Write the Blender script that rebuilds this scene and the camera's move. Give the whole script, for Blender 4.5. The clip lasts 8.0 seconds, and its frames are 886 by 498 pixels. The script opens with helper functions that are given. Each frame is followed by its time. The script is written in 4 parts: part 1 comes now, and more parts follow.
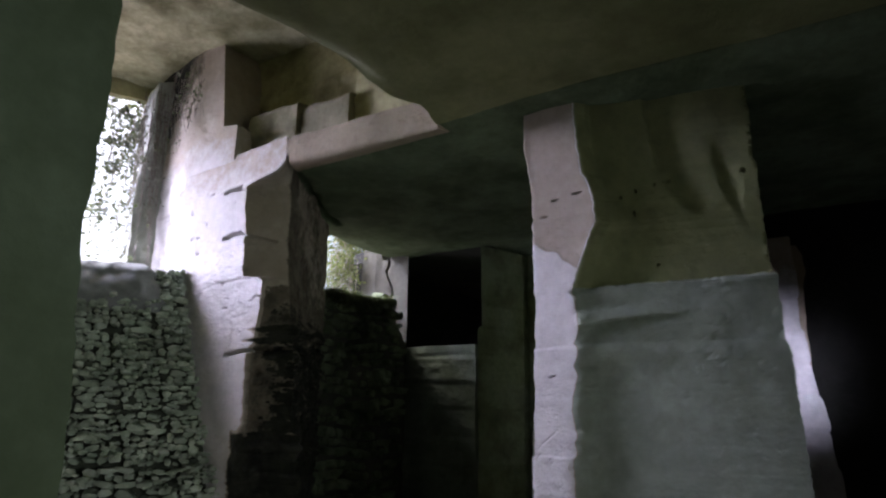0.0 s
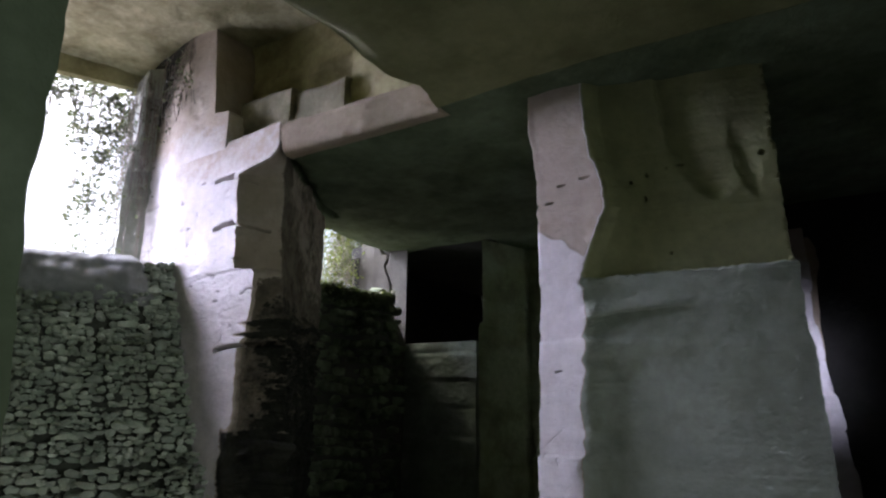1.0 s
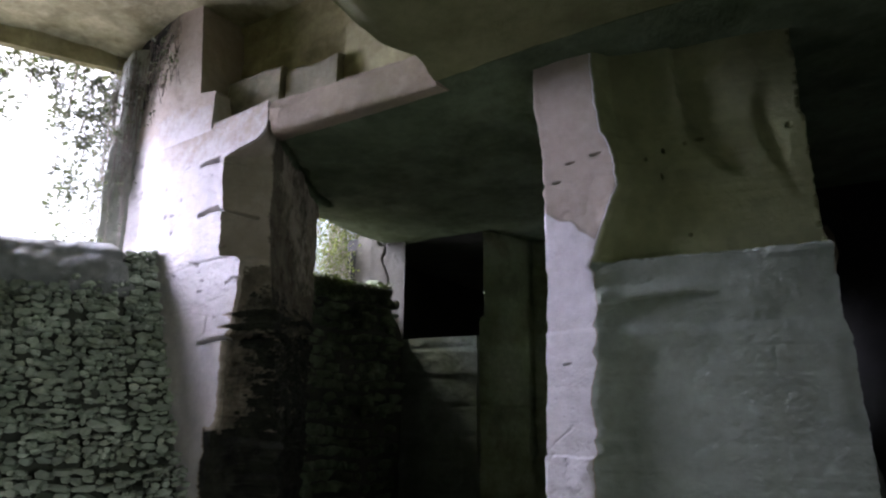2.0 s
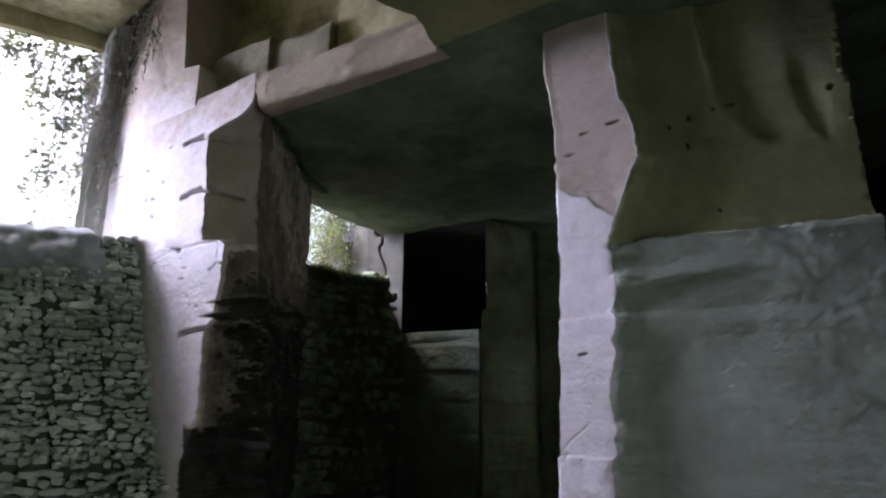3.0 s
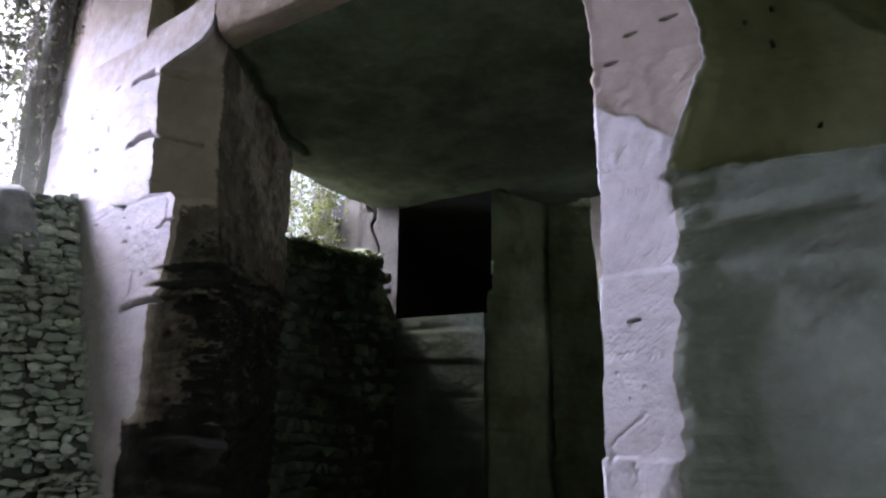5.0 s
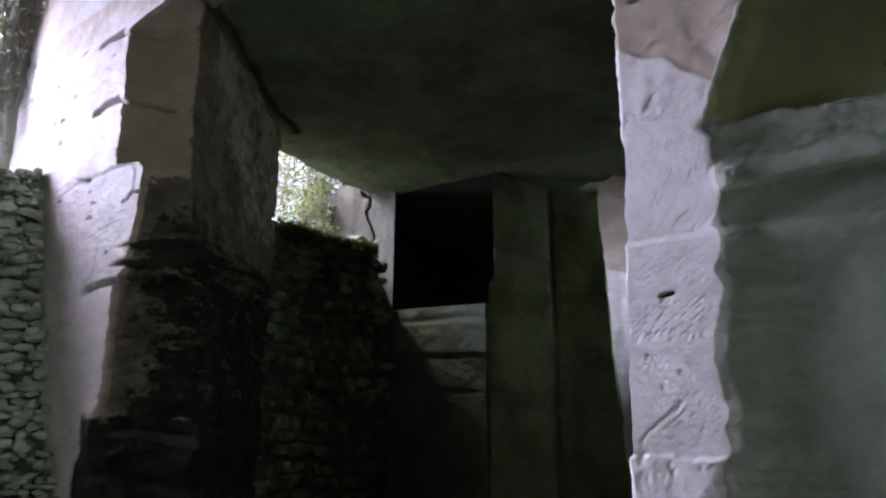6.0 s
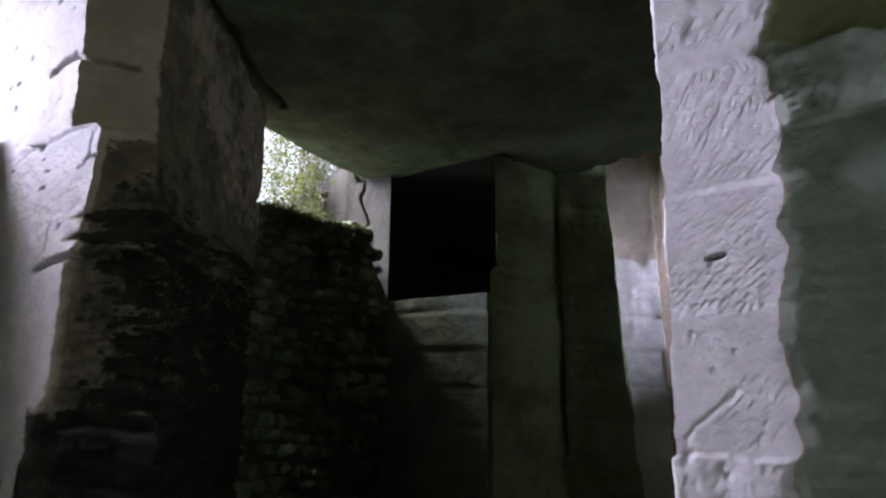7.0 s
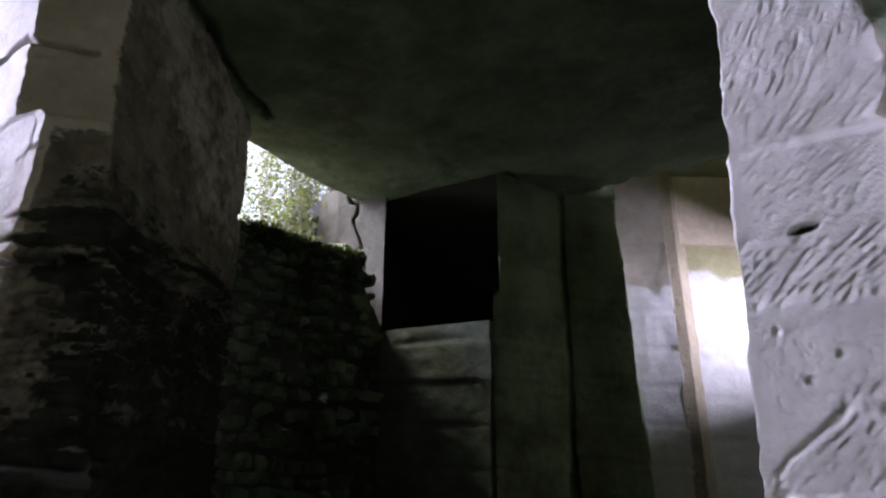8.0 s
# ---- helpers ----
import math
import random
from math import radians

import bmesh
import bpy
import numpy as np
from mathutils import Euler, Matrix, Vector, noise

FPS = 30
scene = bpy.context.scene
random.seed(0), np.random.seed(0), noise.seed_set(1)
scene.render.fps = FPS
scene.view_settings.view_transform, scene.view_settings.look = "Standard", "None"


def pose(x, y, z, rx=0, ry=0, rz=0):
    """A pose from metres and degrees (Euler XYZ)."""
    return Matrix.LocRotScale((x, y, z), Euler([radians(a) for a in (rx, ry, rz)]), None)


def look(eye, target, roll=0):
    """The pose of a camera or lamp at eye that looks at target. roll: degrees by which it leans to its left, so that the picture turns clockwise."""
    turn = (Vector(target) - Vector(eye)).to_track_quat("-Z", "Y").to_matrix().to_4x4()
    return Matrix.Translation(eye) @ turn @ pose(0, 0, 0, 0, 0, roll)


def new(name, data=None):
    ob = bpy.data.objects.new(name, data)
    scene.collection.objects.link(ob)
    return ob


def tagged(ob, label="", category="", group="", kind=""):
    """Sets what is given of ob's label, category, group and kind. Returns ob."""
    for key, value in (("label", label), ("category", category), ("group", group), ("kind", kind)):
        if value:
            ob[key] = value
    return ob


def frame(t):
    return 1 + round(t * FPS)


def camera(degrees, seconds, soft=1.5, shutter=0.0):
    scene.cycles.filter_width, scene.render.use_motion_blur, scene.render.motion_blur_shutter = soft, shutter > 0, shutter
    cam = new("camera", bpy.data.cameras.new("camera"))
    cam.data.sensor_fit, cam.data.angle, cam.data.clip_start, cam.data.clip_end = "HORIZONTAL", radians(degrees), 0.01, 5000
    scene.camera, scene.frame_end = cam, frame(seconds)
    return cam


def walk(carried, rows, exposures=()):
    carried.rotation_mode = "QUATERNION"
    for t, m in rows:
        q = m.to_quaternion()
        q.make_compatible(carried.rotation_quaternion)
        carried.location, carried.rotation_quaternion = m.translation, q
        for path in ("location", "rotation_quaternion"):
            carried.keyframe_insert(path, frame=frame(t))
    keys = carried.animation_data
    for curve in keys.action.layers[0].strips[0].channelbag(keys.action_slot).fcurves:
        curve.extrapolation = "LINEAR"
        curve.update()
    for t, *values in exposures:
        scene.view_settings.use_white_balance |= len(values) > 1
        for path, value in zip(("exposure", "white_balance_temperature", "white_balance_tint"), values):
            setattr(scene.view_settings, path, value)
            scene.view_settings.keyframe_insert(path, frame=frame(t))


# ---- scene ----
cam = camera(68.8, 8.0, soft=2.25)
METRES, EYE, TILT, LEAN, TURN = 5.0, 1.6, 0.0, 0.0, 32.4
ROWS = [
    (0.0, 0.0, 0.0, 0.0, -0.17, 14.7, -0.63),
    (0.5, 0.0, 0.0372, -0.0026, -0.18, 14.7, -0.63),
    (1.0, 0.0001, 0.0803, -0.0047, -0.18, 14.69, -0.63),
    (1.5, 0.0021, 0.134, -0.0072, -0.17, 14.68, -0.62),
    (3.0, 0.0007, 0.3141, -0.0143, -0.22, 14.59, -0.59),
    (3.5, -0.0034, 0.3855, -0.0176, -0.25, 14.59, -0.56),
    (4.0, -0.0055, 0.4555, -0.0207, -0.27, 14.61, -0.56),
    (4.5, -0.0049, 0.5285, -0.0242, -0.33, 14.62, -0.55),
    (6.0, -0.002, 0.7226, -0.0377, -0.41, 14.64, -0.44),
    (6.5, 0.0, 0.7847, -0.0409, -0.44, 14.66, -0.45),
    (7.0, 0.0004, 0.854, -0.045, -0.49, 14.67, -0.44),
    (7.3, 0.0009, 0.9, -0.0476, -0.51, 14.72, -0.42),
    (7.5, 0.0012, 0.9296, -0.0493, -0.53, 14.82, -0.4),
    (7.6, 0.0013, 0.9434, -0.0503, -0.545, 15.5, -0.39),
    (7.7, 0.0015, 0.9572, -0.0512, -0.56, 16.3, -0.38),
    (7.8, 0.0016, 0.971, -0.0522, -0.577, 16.95, -0.37),
    (7.9, 0.0017, 0.9847, -0.0531, -0.594, 17.65, -0.355),
    (8.0, 0.0018, 0.9982, -0.0541, -0.61, 18.36, -0.34),
]
walk(cam, [(t, pose(0, 0, EYE, TILT, LEAN, TURN) @ pose(METRES * x, METRES * y, METRES * z, 90 + pitch, roll, yaw)) for t, x, y, z, yaw, pitch, roll in ROWS],
     exposures=[(0.0, 2.0, 6500, 9.5), (1.5, 2.06, 6500, 9.5), (3.0, 2.18, 6350, 12.0), (4.5, 2.2, 6250, 14.0), (6.5, 2.13, 6500, 10.0), (8.0, 2.0, 6600, 9.5)])

# ---------------------------------------------------------------- world and light
world = bpy.data.worlds.new("overcast_sky")
scene.world = world
world.use_nodes = True
wn = world.node_tree.nodes
sky = wn.new("ShaderNodeTexSky")
sky.sky_type, sky.sun_disc = "NISHITA", False
sky.sun_elevation, sky.sun_rotation = radians(52), radians(250)
sky.air_density, sky.dust_density, sky.ozone_density = 0.6, 6.0, 0.6
wn["Background"].inputs[1].default_value = 0.15
world.node_tree.links.new(sky.outputs[0], wn["Background"].inputs[0])

sun = new("sun", bpy.data.lights.new("sun", "SUN"))
sun.data.energy, sun.data.angle, sun.data.color = 0.9, radians(11), (1.0, 0.95, 0.88)
sun.matrix_world = look((-14, 6, 20), (-4, 9.6, 5))


def area_lamp(name, eye, target, w, h, watts, colour):
    lamp = new(name, bpy.data.lights.new(name, "AREA"))
    lamp.data.shape, lamp.data.size, lamp.data.size_y = "RECTANGLE", w, h
    lamp.data.energy, lamp.data.color = watts, colour
    lamp.matrix_world = look(eye, target)
    return lamp


COOL = (0.70, 0.692, 1.0)
area_lamp("sky_window_large", (-27.0, -0.5, 15.0), (-4.0, 5.8, 4.0), 5.0, 20.0, 14000, COOL)
area_lamp("sky_window_south", (-23.3, -4.7, 14.8), (-7.4, 5.9, 2.2), 5.0, 7.0, 2500, COOL)
# Low lamp added outside, out of view, to throw light up at the ceilings.
area_lamp("bright_hillside", (-24.0, -1.5, 2.4), (-6.0, 6.0, 4.8), 6.0, 3.0, 520, (0.80, 0.75, 1.0))
area_lamp("sky_window_small", (-12.8, 10.4, 7.6), (-8.4, 10.0, 3.8), 3.0, 3.0, 3, (0.82, 0.92, 1.0))
area_lamp("sky_passage_north", (0.9, 13.5, 2.75), (-4.0, 13.7, 2.85), 0.6, 1.6, 430, COOL)
# Unseen spot lamp added to brighten the stub; the wall has no gap.
beam = area_lamp("sky_gap_east", (8.6, 7.2, 2.9), (-1.1, 11.72, 2.4), 0.4, 1.4, 3.2, COOL)
beam.data.spread = radians(8)
# Unseen fill lamp added to brighten the rubble wall and darker faces.
fill_east = area_lamp("sky_entrance", (9.4, 0.2, 1.3), (-10.4, 3.4, 2.2), 2.4, 2.2, 10.0, (0.86, 0.95, 0.95))
fill_east.data.spread = radians(55)


# ---------------------------------------------------------------- noise on arrays
def hash01(i, j, k):
    n = (i.astype(np.int64) * 374761393 + j.astype(np.int64) * 668265263 + k.astype(np.int64) * 2147483647 + 1013904223) & 0xFFFFFFFF
    n = ((n ^ (n >> 13)) * 1274126177) & 0xFFFFFFFF
    n = ((n ^ (n >> 16)) * 2246822519) & 0xFFFFFFFF
    return ((n ^ (n >> 15)) & 0xFFFFFF) / float(0xFFFFFF)


def vnoise(x, y, z):
    """Value noise from -1 to 1."""
    x, y, z = np.broadcast_arrays(np.asarray(x, float), np.asarray(y, float), np.asarray(z, float))
    xi, yi, zi = np.floor(x), np.floor(y), np.floor(z)
    fx, fy, fz = x - xi, y - yi, z - zi
    fx, fy, fz = (f * f * (3 - 2 * f) for f in (fx, fy, fz))
    out = 0
    for dx in (0, 1):
        for dy in (0, 1):
            for dz in (0, 1):
                w = (fx if dx else 1 - fx) * (fy if dy else 1 - fy) * (fz if dz else 1 - fz)
                out = out + w * hash01(xi + dx, yi + dy, zi + dz)
    return out * 2 - 1


def fbm(x, y, z, octaves=4):
    out, amp, total = 0, 1.0, 0
    for o in range(octaves):
        out = out + amp * vnoise(x * 2 ** o + 17 * o, y * 2 ** o, z * 2 ** o)
        total += amp
        amp *= 0.5
    return out / total


def steps(v, lo, hi):
    t = np.clip((v - lo) / (hi - lo), 0, 1)
    return t * t * (3 - 2 * t)


def to_line(s, z, pts):
    """Distance of (s, z) from a broken line."""
    best = np.full(np.shape(s), 1e9)
    for (a, b), (c, d) in zip(pts, pts[1:]):
        l2 = max((c - a) ** 2 + (d - b) ** 2, 1e-9)
        t = np.clip(((s - a) * (c - a) + (z - b) * (d - b)) / l2, 0, 1)
        best = np.minimum(best, np.hypot(s - a - t * (c - a), z - b - t * (d - b)))
    return best


def strokes(S, Z, fields, seed):
    """Dents of pick blows in uneven rows, in metres. fields: (s0, s1, z0, z1, angle, step along, step across, depth, length, half width)."""
    rnd = random.Random(seed)
    s_at, z_at = S[0], Z[:, 0]
    out = np.zeros(S.shape)
    for s0, s1, z0, z1, angle, du, dv, depth, length, half in fields:
        a0 = radians(angle)
        reach = math.hypot(s1 - s0, z1 - z0) / 2
        for j in range(int(2 * reach / dv) + 1):
            shift = rnd.random()
            for i in range(int(2 * reach / du) + 2):
                u0, v0 = (i + shift + rnd.gauss(0, 0.12)) * du - reach, (j + rnd.gauss(0, 0.16)) * dv - reach
                cs, cz = (s0 + s1) / 2 + u0 * math.cos(a0) - v0 * math.sin(a0), (z0 + z1) / 2 + u0 * math.sin(a0) + v0 * math.cos(a0)
                if not (s0 < cs < s1 and z0 < cz < z1) or rnd.random() < 0.12:
                    continue
                a = a0 + radians(rnd.gauss(0, 5))
                ln, wd, dp = length * rnd.uniform(0.65, 1.35), half * rnd.uniform(0.7, 1.25), depth * rnd.uniform(0.25, 0.75)
                i0, i1 = np.searchsorted(s_at, (cs - ln, cs + ln))
                j0, j1 = np.searchsorted(z_at, (cz - ln, cz + ln))
                if i1 - i0 < 2 or j1 - j0 < 2:
                    continue
                ds, dz = S[j0:j1, i0:i1] - cs, Z[j0:j1, i0:i1] - cz
                u = (ds * math.cos(a) + dz * math.sin(a)) / ln + 0.5
                v = (-ds * math.sin(a) + dz * math.cos(a)) / wd
                along = np.where((u > 0) & (u < 1), steps(u, 0.0, 0.35) * (1 - steps(u, 0.75, 1.0)), 0)
                across = np.clip(np.where(v > 0, 1 - v / 0.65, 1 + v / 1.35), 0, 1)
                out[j0:j1, i0:i1] = np.maximum(out[j0:j1, i0:i1], dp * along * across)
    return out


# ---------------------------------------------------------------- materials
def material(name):
    m = bpy.data.materials.new(name)
    m.use_nodes = True
    return m, m.node_tree.nodes, m.node_tree.links


def mixed(nodes, links, fac, a, b):
    mix = nodes.new("ShaderNodeMix")
    mix.data_type = "RGBA"
    for sock, val in ((0, fac), (6, a), (7, b)):
        if isinstance(val, (int, float)):
            mix.inputs[sock].default_value = val
        elif isinstance(val, tuple):
            mix.inputs[sock].default_value = (*val, 1)
        else:
            links.new(val, mix.inputs[sock])
    return mix.outputs[2]


def noise_node(nodes, links, vec, scale, detail=5, rough=0.6, stretch=None):
    n = nodes.new("ShaderNodeTexNoise")
    n.inputs["Scale"].default_value, n.inputs["Detail"].default_value, n.inputs["Roughness"].default_value = scale, detail, rough
    if stretch:
        mp = nodes.new("ShaderNodeMapping")
        mp.inputs["Scale"].default_value = stretch
        links.new(vec, mp.inputs[0])
        vec = mp.outputs[0]
    links.new(vec, n.inputs["Vector"])
    return n.outputs["Fac"]


def ramp(nodes, links, fac, lo, hi):
    r = nodes.new("ShaderNodeMapRange")
    r.inputs[1].default_value, r.inputs[2].default_value = lo, hi
    links.new(fac, r.inputs[0])
    return r.outputs[0]


def times(nodes, links, a, k):
    f = nodes.new("ShaderNodeMath")
    f.operation = "MULTIPLY"
    links.new(a, f.inputs[0])
    f.inputs[1].default_value = k
    return f.outputs[0]


def stone_colour(nodes, links, geo, base, dark, green, tone, moss, scale):
    """Two tones, blotches, drips and a film of algae."""
    big = noise_node(nodes, links, geo, 0.9 * scale, 6, 0.65)
    drip = noise_node(nodes, links, geo, 1.0 * scale, 4, 0.6, (1.8, 1.8, 0.5))
    mid = noise_node(nodes, links, geo, 7.0 * scale, 5, 0.65)
    alg = noise_node(nodes, links, geo, 0.55 * scale, 5, 0.7, (1, 1, 0.7))
    col = mixed(nodes, links, ramp(nodes, links, mid, 0.35, 0.7), base, tuple(c * 0.8 for c in base))
    col = mixed(nodes, links, times(nodes, links, ramp(nodes, links, big, 0.42, 0.68), tone), col, dark)
    col = mixed(nodes, links, times(nodes, links, ramp(nodes, links, drip, 0.52, 0.7), tone * 0.2), col, tuple(c * 0.7 for c in dark))
    return mixed(nodes, links, times(nodes, links, ramp(nodes, links, alg, 0.45, 0.7), moss), col, green)


def stone(name, base, dark, green, tone=0.5, moss=0.3, grain=0.5, scale=1.0, vary=0.0, coats=()):
    """Soft quarry stone. coats: further colour sets, which the mesh's "stain" values 1, 2 ... bring in with ragged borders."""
    m, nodes, links = material(name)
    bsdf = nodes["Principled BSDF"]
    geo = nodes.new("ShaderNodeNewGeometry").outputs["Position"]
    fine = noise_node(nodes, links, geo, 38.0, 5, 0.7)
    mid = noise_node(nodes, links, geo, 7.0 * scale, 5, 0.65)
    col = stone_colour(nodes, links, geo, base, dark, green, tone, moss, scale)
    if coats:
        att = nodes.new("ShaderNodeAttribute")
        att.attribute_name = "tone"
        rag = noise_node(nodes, links, geo, 5.0, 7, 0.72)
        add = nodes.new("ShaderNodeMath")
        links.new(att.outputs["Fac"], add.inputs[0])
        links.new(times(nodes, links, rag, 1.2), add.inputs[1])
        for k, c in enumerate(coats):
            other = stone_colour(nodes, links, geo, *c)
            col = mixed(nodes, links, ramp(nodes, links, add.outputs[0], k + 0.95, k + 1.35), col, other)
    if vary:
        info = nodes.new("ShaderNodeObjectInfo")
        gi = nodes.new("ShaderNodeNewGeometry")
        add = nodes.new("ShaderNodeMath")
        links.new(info.outputs["Random"], add.inputs[0])
        links.new(gi.outputs["Random Per Island"], add.inputs[1])
        fr = nodes.new("ShaderNodeMath")
        fr.operation = "FRACT"
        links.new(add.outputs[0], fr.inputs[0])
        col = mixed(nodes, links, times(nodes, links, fr.outputs[0], vary), col, tuple(c * 0.35 for c in base))
    links.new(col, bsdf.inputs["Base Color"])
    bsdf.inputs["Roughness"].default_value = 0.92
    bsdf.inputs["Specular IOR Level"].default_value = 0.15
    b1 = nodes.new("ShaderNodeBump")
    b1.inputs["Strength"].default_value, b1.inputs["Distance"].default_value = grain, 0.012
    links.new(fine, b1.inputs["Height"])
    b2 = nodes.new("ShaderNodeBump")
    b2.inputs["Strength"].default_value, b2.inputs["Distance"].default_value = grain, 0.03
    links.new(mid, b2.inputs["Height"])
    links.new(b1.outputs[0], b2.inputs["Normal"])
    links.new(b2.outputs[0], bsdf.inputs["Normal"])
    return m


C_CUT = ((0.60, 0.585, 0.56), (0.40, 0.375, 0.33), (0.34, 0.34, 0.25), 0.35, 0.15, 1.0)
# Broad-face colours, darker than C_CUT to paint that face's shade.
C_SHADE_GREY = ((0.33, 0.375, 0.30), (0.16, 0.185, 0.145), (0.14, 0.165, 0.095), 0.55, 0.45, 1.0)
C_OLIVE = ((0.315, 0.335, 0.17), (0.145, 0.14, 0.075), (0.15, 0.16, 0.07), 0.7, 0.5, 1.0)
# Brown and black coats: stains, deepened to paint the pillar's shaded side.
C_BROWN_SHADE = ((0.185, 0.162, 0.118), (0.040, 0.032, 0.022), (0.06, 0.056, 0.034), 0.8, 0.5, 3.0)
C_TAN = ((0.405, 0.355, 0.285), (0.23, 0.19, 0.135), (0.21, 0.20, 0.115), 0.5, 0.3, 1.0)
C_SOOT_SHADE = ((0.026, 0.027, 0.018), (0.004, 0.004, 0.003), (0.008, 0.010, 0.005), 1.0, 0.6, 3.4)
M_PILLAR = stone("tooled_pillar_stone", *C_CUT[:5], 0.4, coats=(C_TAN, C_SHADE_GREY, C_OLIVE))
M_FAR = stone("daylit_passage_stone", *C_CUT[:5], 0.6, coats=(((0.36, 0.33, 0.19), (0.22, 0.20, 0.10), (0.2, 0.2, 0.09), 0.5, 0.4, 1.5),))
M_LEDGE = stone("warm_ledge_stone", (0.60, 0.50, 0.37), (0.38, 0.32, 0.22), (0.33, 0.31, 0.18), 0.4, 0.2, 0.6, 1.5)
M_STAIN_SHADE = stone("stained_shaded_pillar_stone", (0.53, 0.51, 0.49), *C_CUT[1:5], 0.8, coats=(C_TAN, C_BROWN_SHADE, C_SOOT_SHADE))
# Much darker than the jamb's stone, in place of weaker window light.
M_JAMB = stone("dimmed_grey_stone", (0.07, 0.068, 0.055), (0.036, 0.035, 0.027), (0.034, 0.04, 0.022), 0.8, 0.5, 0.8, 2.0)
M_TAN = stone("tan_lintel_stone", (0.36, 0.30, 0.215), (0.21, 0.175, 0.115), (0.26, 0.25, 0.15), 0.7, 0.4, 1.0, 2.0)
M_BROWN = stone("brown_stained_stone", (0.48, 0.45, 0.25), (0.14, 0.125, 0.055), (0.14, 0.145, 0.065), 0.9, 0.5, 0.7, 1.4)
M_STEP = stone("dusty_step_stone", (0.29, 0.275, 0.18), (0.11, 0.10, 0.055), (0.13, 0.13, 0.07), 0.9, 0.5, 0.7, 1.6)
# Bay ceiling: damp stone with the dimness and green of shade mixed in.
M_SHADE_CEIL = stone("damp_shaded_ceiling_stone", (0.132, 0.172, 0.100), (0.045, 0.065, 0.030), (0.05, 0.07, 0.028), 0.8, 0.6, 0.7, 1.6)
M_CEIL = stone("quarry_ceiling_stone", (0.215, 0.225, 0.108), (0.085, 0.09, 0.038), (0.078, 0.095, 0.034), 0.85, 0.6, 0.6, 0.8)
M_RECESS = stone("stained_recess_stone", (0.56, 0.54, 0.36), (0.17, 0.16, 0.085), (0.19, 0.20, 0.10), 1.0, 0.6, 0.9, 1.5)
# Back walls: the shade's green tint is put into the base colour.
M_WALL = stone("damp_shaded_wall_stone", (0.185, 0.222, 0.125), (0.052, 0.066, 0.030), (0.085, 0.115, 0.042), 0.9, 0.6, 0.8, 1.5)
# Darker and bluer than the wall beside the doorway.
M_BLUE_GREY = stone("blue_grey_stone", (0.135, 0.158, 0.125), (0.05, 0.06, 0.042), (0.06, 0.08, 0.04), 0.8, 0.5, 0.8, 1.5)
M_DARK = stone("dark_wall_stone", (0.16, 0.155, 0.13), (0.07, 0.07, 0.055), (0.07, 0.08, 0.04), 0.6, 0.4, 0.6)
M_RUBBLE = stone("dry_rubble_stone", (0.66, 0.74, 0.59), (0.13, 0.15, 0.10), (0.12, 0.16, 0.07), 0.9, 0.4, 0.9, 1.5, 0.75)
M_NEAR = stone("dark_green_near_stone", (0.13, 0.16, 0.105), (0.06, 0.076, 0.043), (0.06, 0.08, 0.035), 0.7, 0.6, 0.6)
M_HALL = stone("grey_hall_stone", (0.34, 0.355, 0.31), (0.185, 0.195, 0.155), (0.17, 0.19, 0.12), 0.6, 0.4, 0.6)
# Mossy blocks, with the green of the shade mixed into their colour.
M_BLOCK = stone("mossy_shaded_masonry_stone", (0.215, 0.26, 0.16), (0.016, 0.022, 0.010), (0.022, 0.036, 0.010), 1.0, 0.8, 1.0, 2.2, 0.6)
M_EARTH = stone("packed_earth", (0.20, 0.17, 0.13), (0.11, 0.09, 0.07), (0.10, 0.11, 0.06), 0.6, 0.3, 0.8)
M_SOIL = stone("dark_dusty_soil", (0.29, 0.30, 0.29), (0.10, 0.105, 0.095), (0.15, 0.165, 0.11), 0.6, 0.4, 0.9)
# Floor colour, out of view, raised to bounce light onto walls and ceilings.
M_BOUNCE_FLOOR = stone("pale_bounce_floor", (0.56, 0.54, 0.49), (0.40, 0.38, 0.33), (0.24, 0.24, 0.17), 0.5, 0.25, 0.8)
# Near-black base paints the darkness of the tunnel and the north gallery.
M_SHADE_BLACK = stone("painted_shade_stone", (0.03, 0.03, 0.026), (0.012, 0.012, 0.01), (0.014, 0.018, 0.008), 0.7, 0.4, 0.6)
M_MORTAR = stone("dark_rubble_core", (0.10, 0.108, 0.085), (0.04, 0.043, 0.033), (0.04, 0.05, 0.025), 0.6, 0.3, 0.7)


def leaf_material(name, a, b, glow):
    m, nodes, links = material(name)
    bsdf = nodes["Principled BSDF"]
    gi = nodes.new("ShaderNodeNewGeometry")
    col = mixed(nodes, links, gi.outputs["Random Per Island"], a, b)
    links.new(col, bsdf.inputs["Base Color"])
    bsdf.inputs["Roughness"].default_value = 0.5
    tr = nodes.new("ShaderNodeBsdfTranslucent")
    links.new(mixed(nodes, links, 0.5, col, (0.30, 0.42, 0.06)), tr.inputs[0])
    mix = nodes.new("ShaderNodeMixShader")
    mix.inputs[0].default_value = glow
    links.new(bsdf.outputs[0], mix.inputs[1])
    links.new(tr.outputs[0], mix.inputs[2])
    links.new(mix.outputs[0], nodes["Material Output"].inputs[0])
    return m


# Ivy greys are lifted to paint in the glare around the window.
M_IVY = leaf_material("ivy_leaf", (0.04, 0.045, 0.038), (0.11, 0.115, 0.10), 0.08)
M_VINE = leaf_material("sunlit_vine_leaf", (0.008, 0.013, 0.004), (0.12, 0.14, 0.026), 0.22)
M_DRYIVY = leaf_material("dusty_ivy_leaf", (0.08, 0.085, 0.07), (0.16, 0.16, 0.145), 0.15)
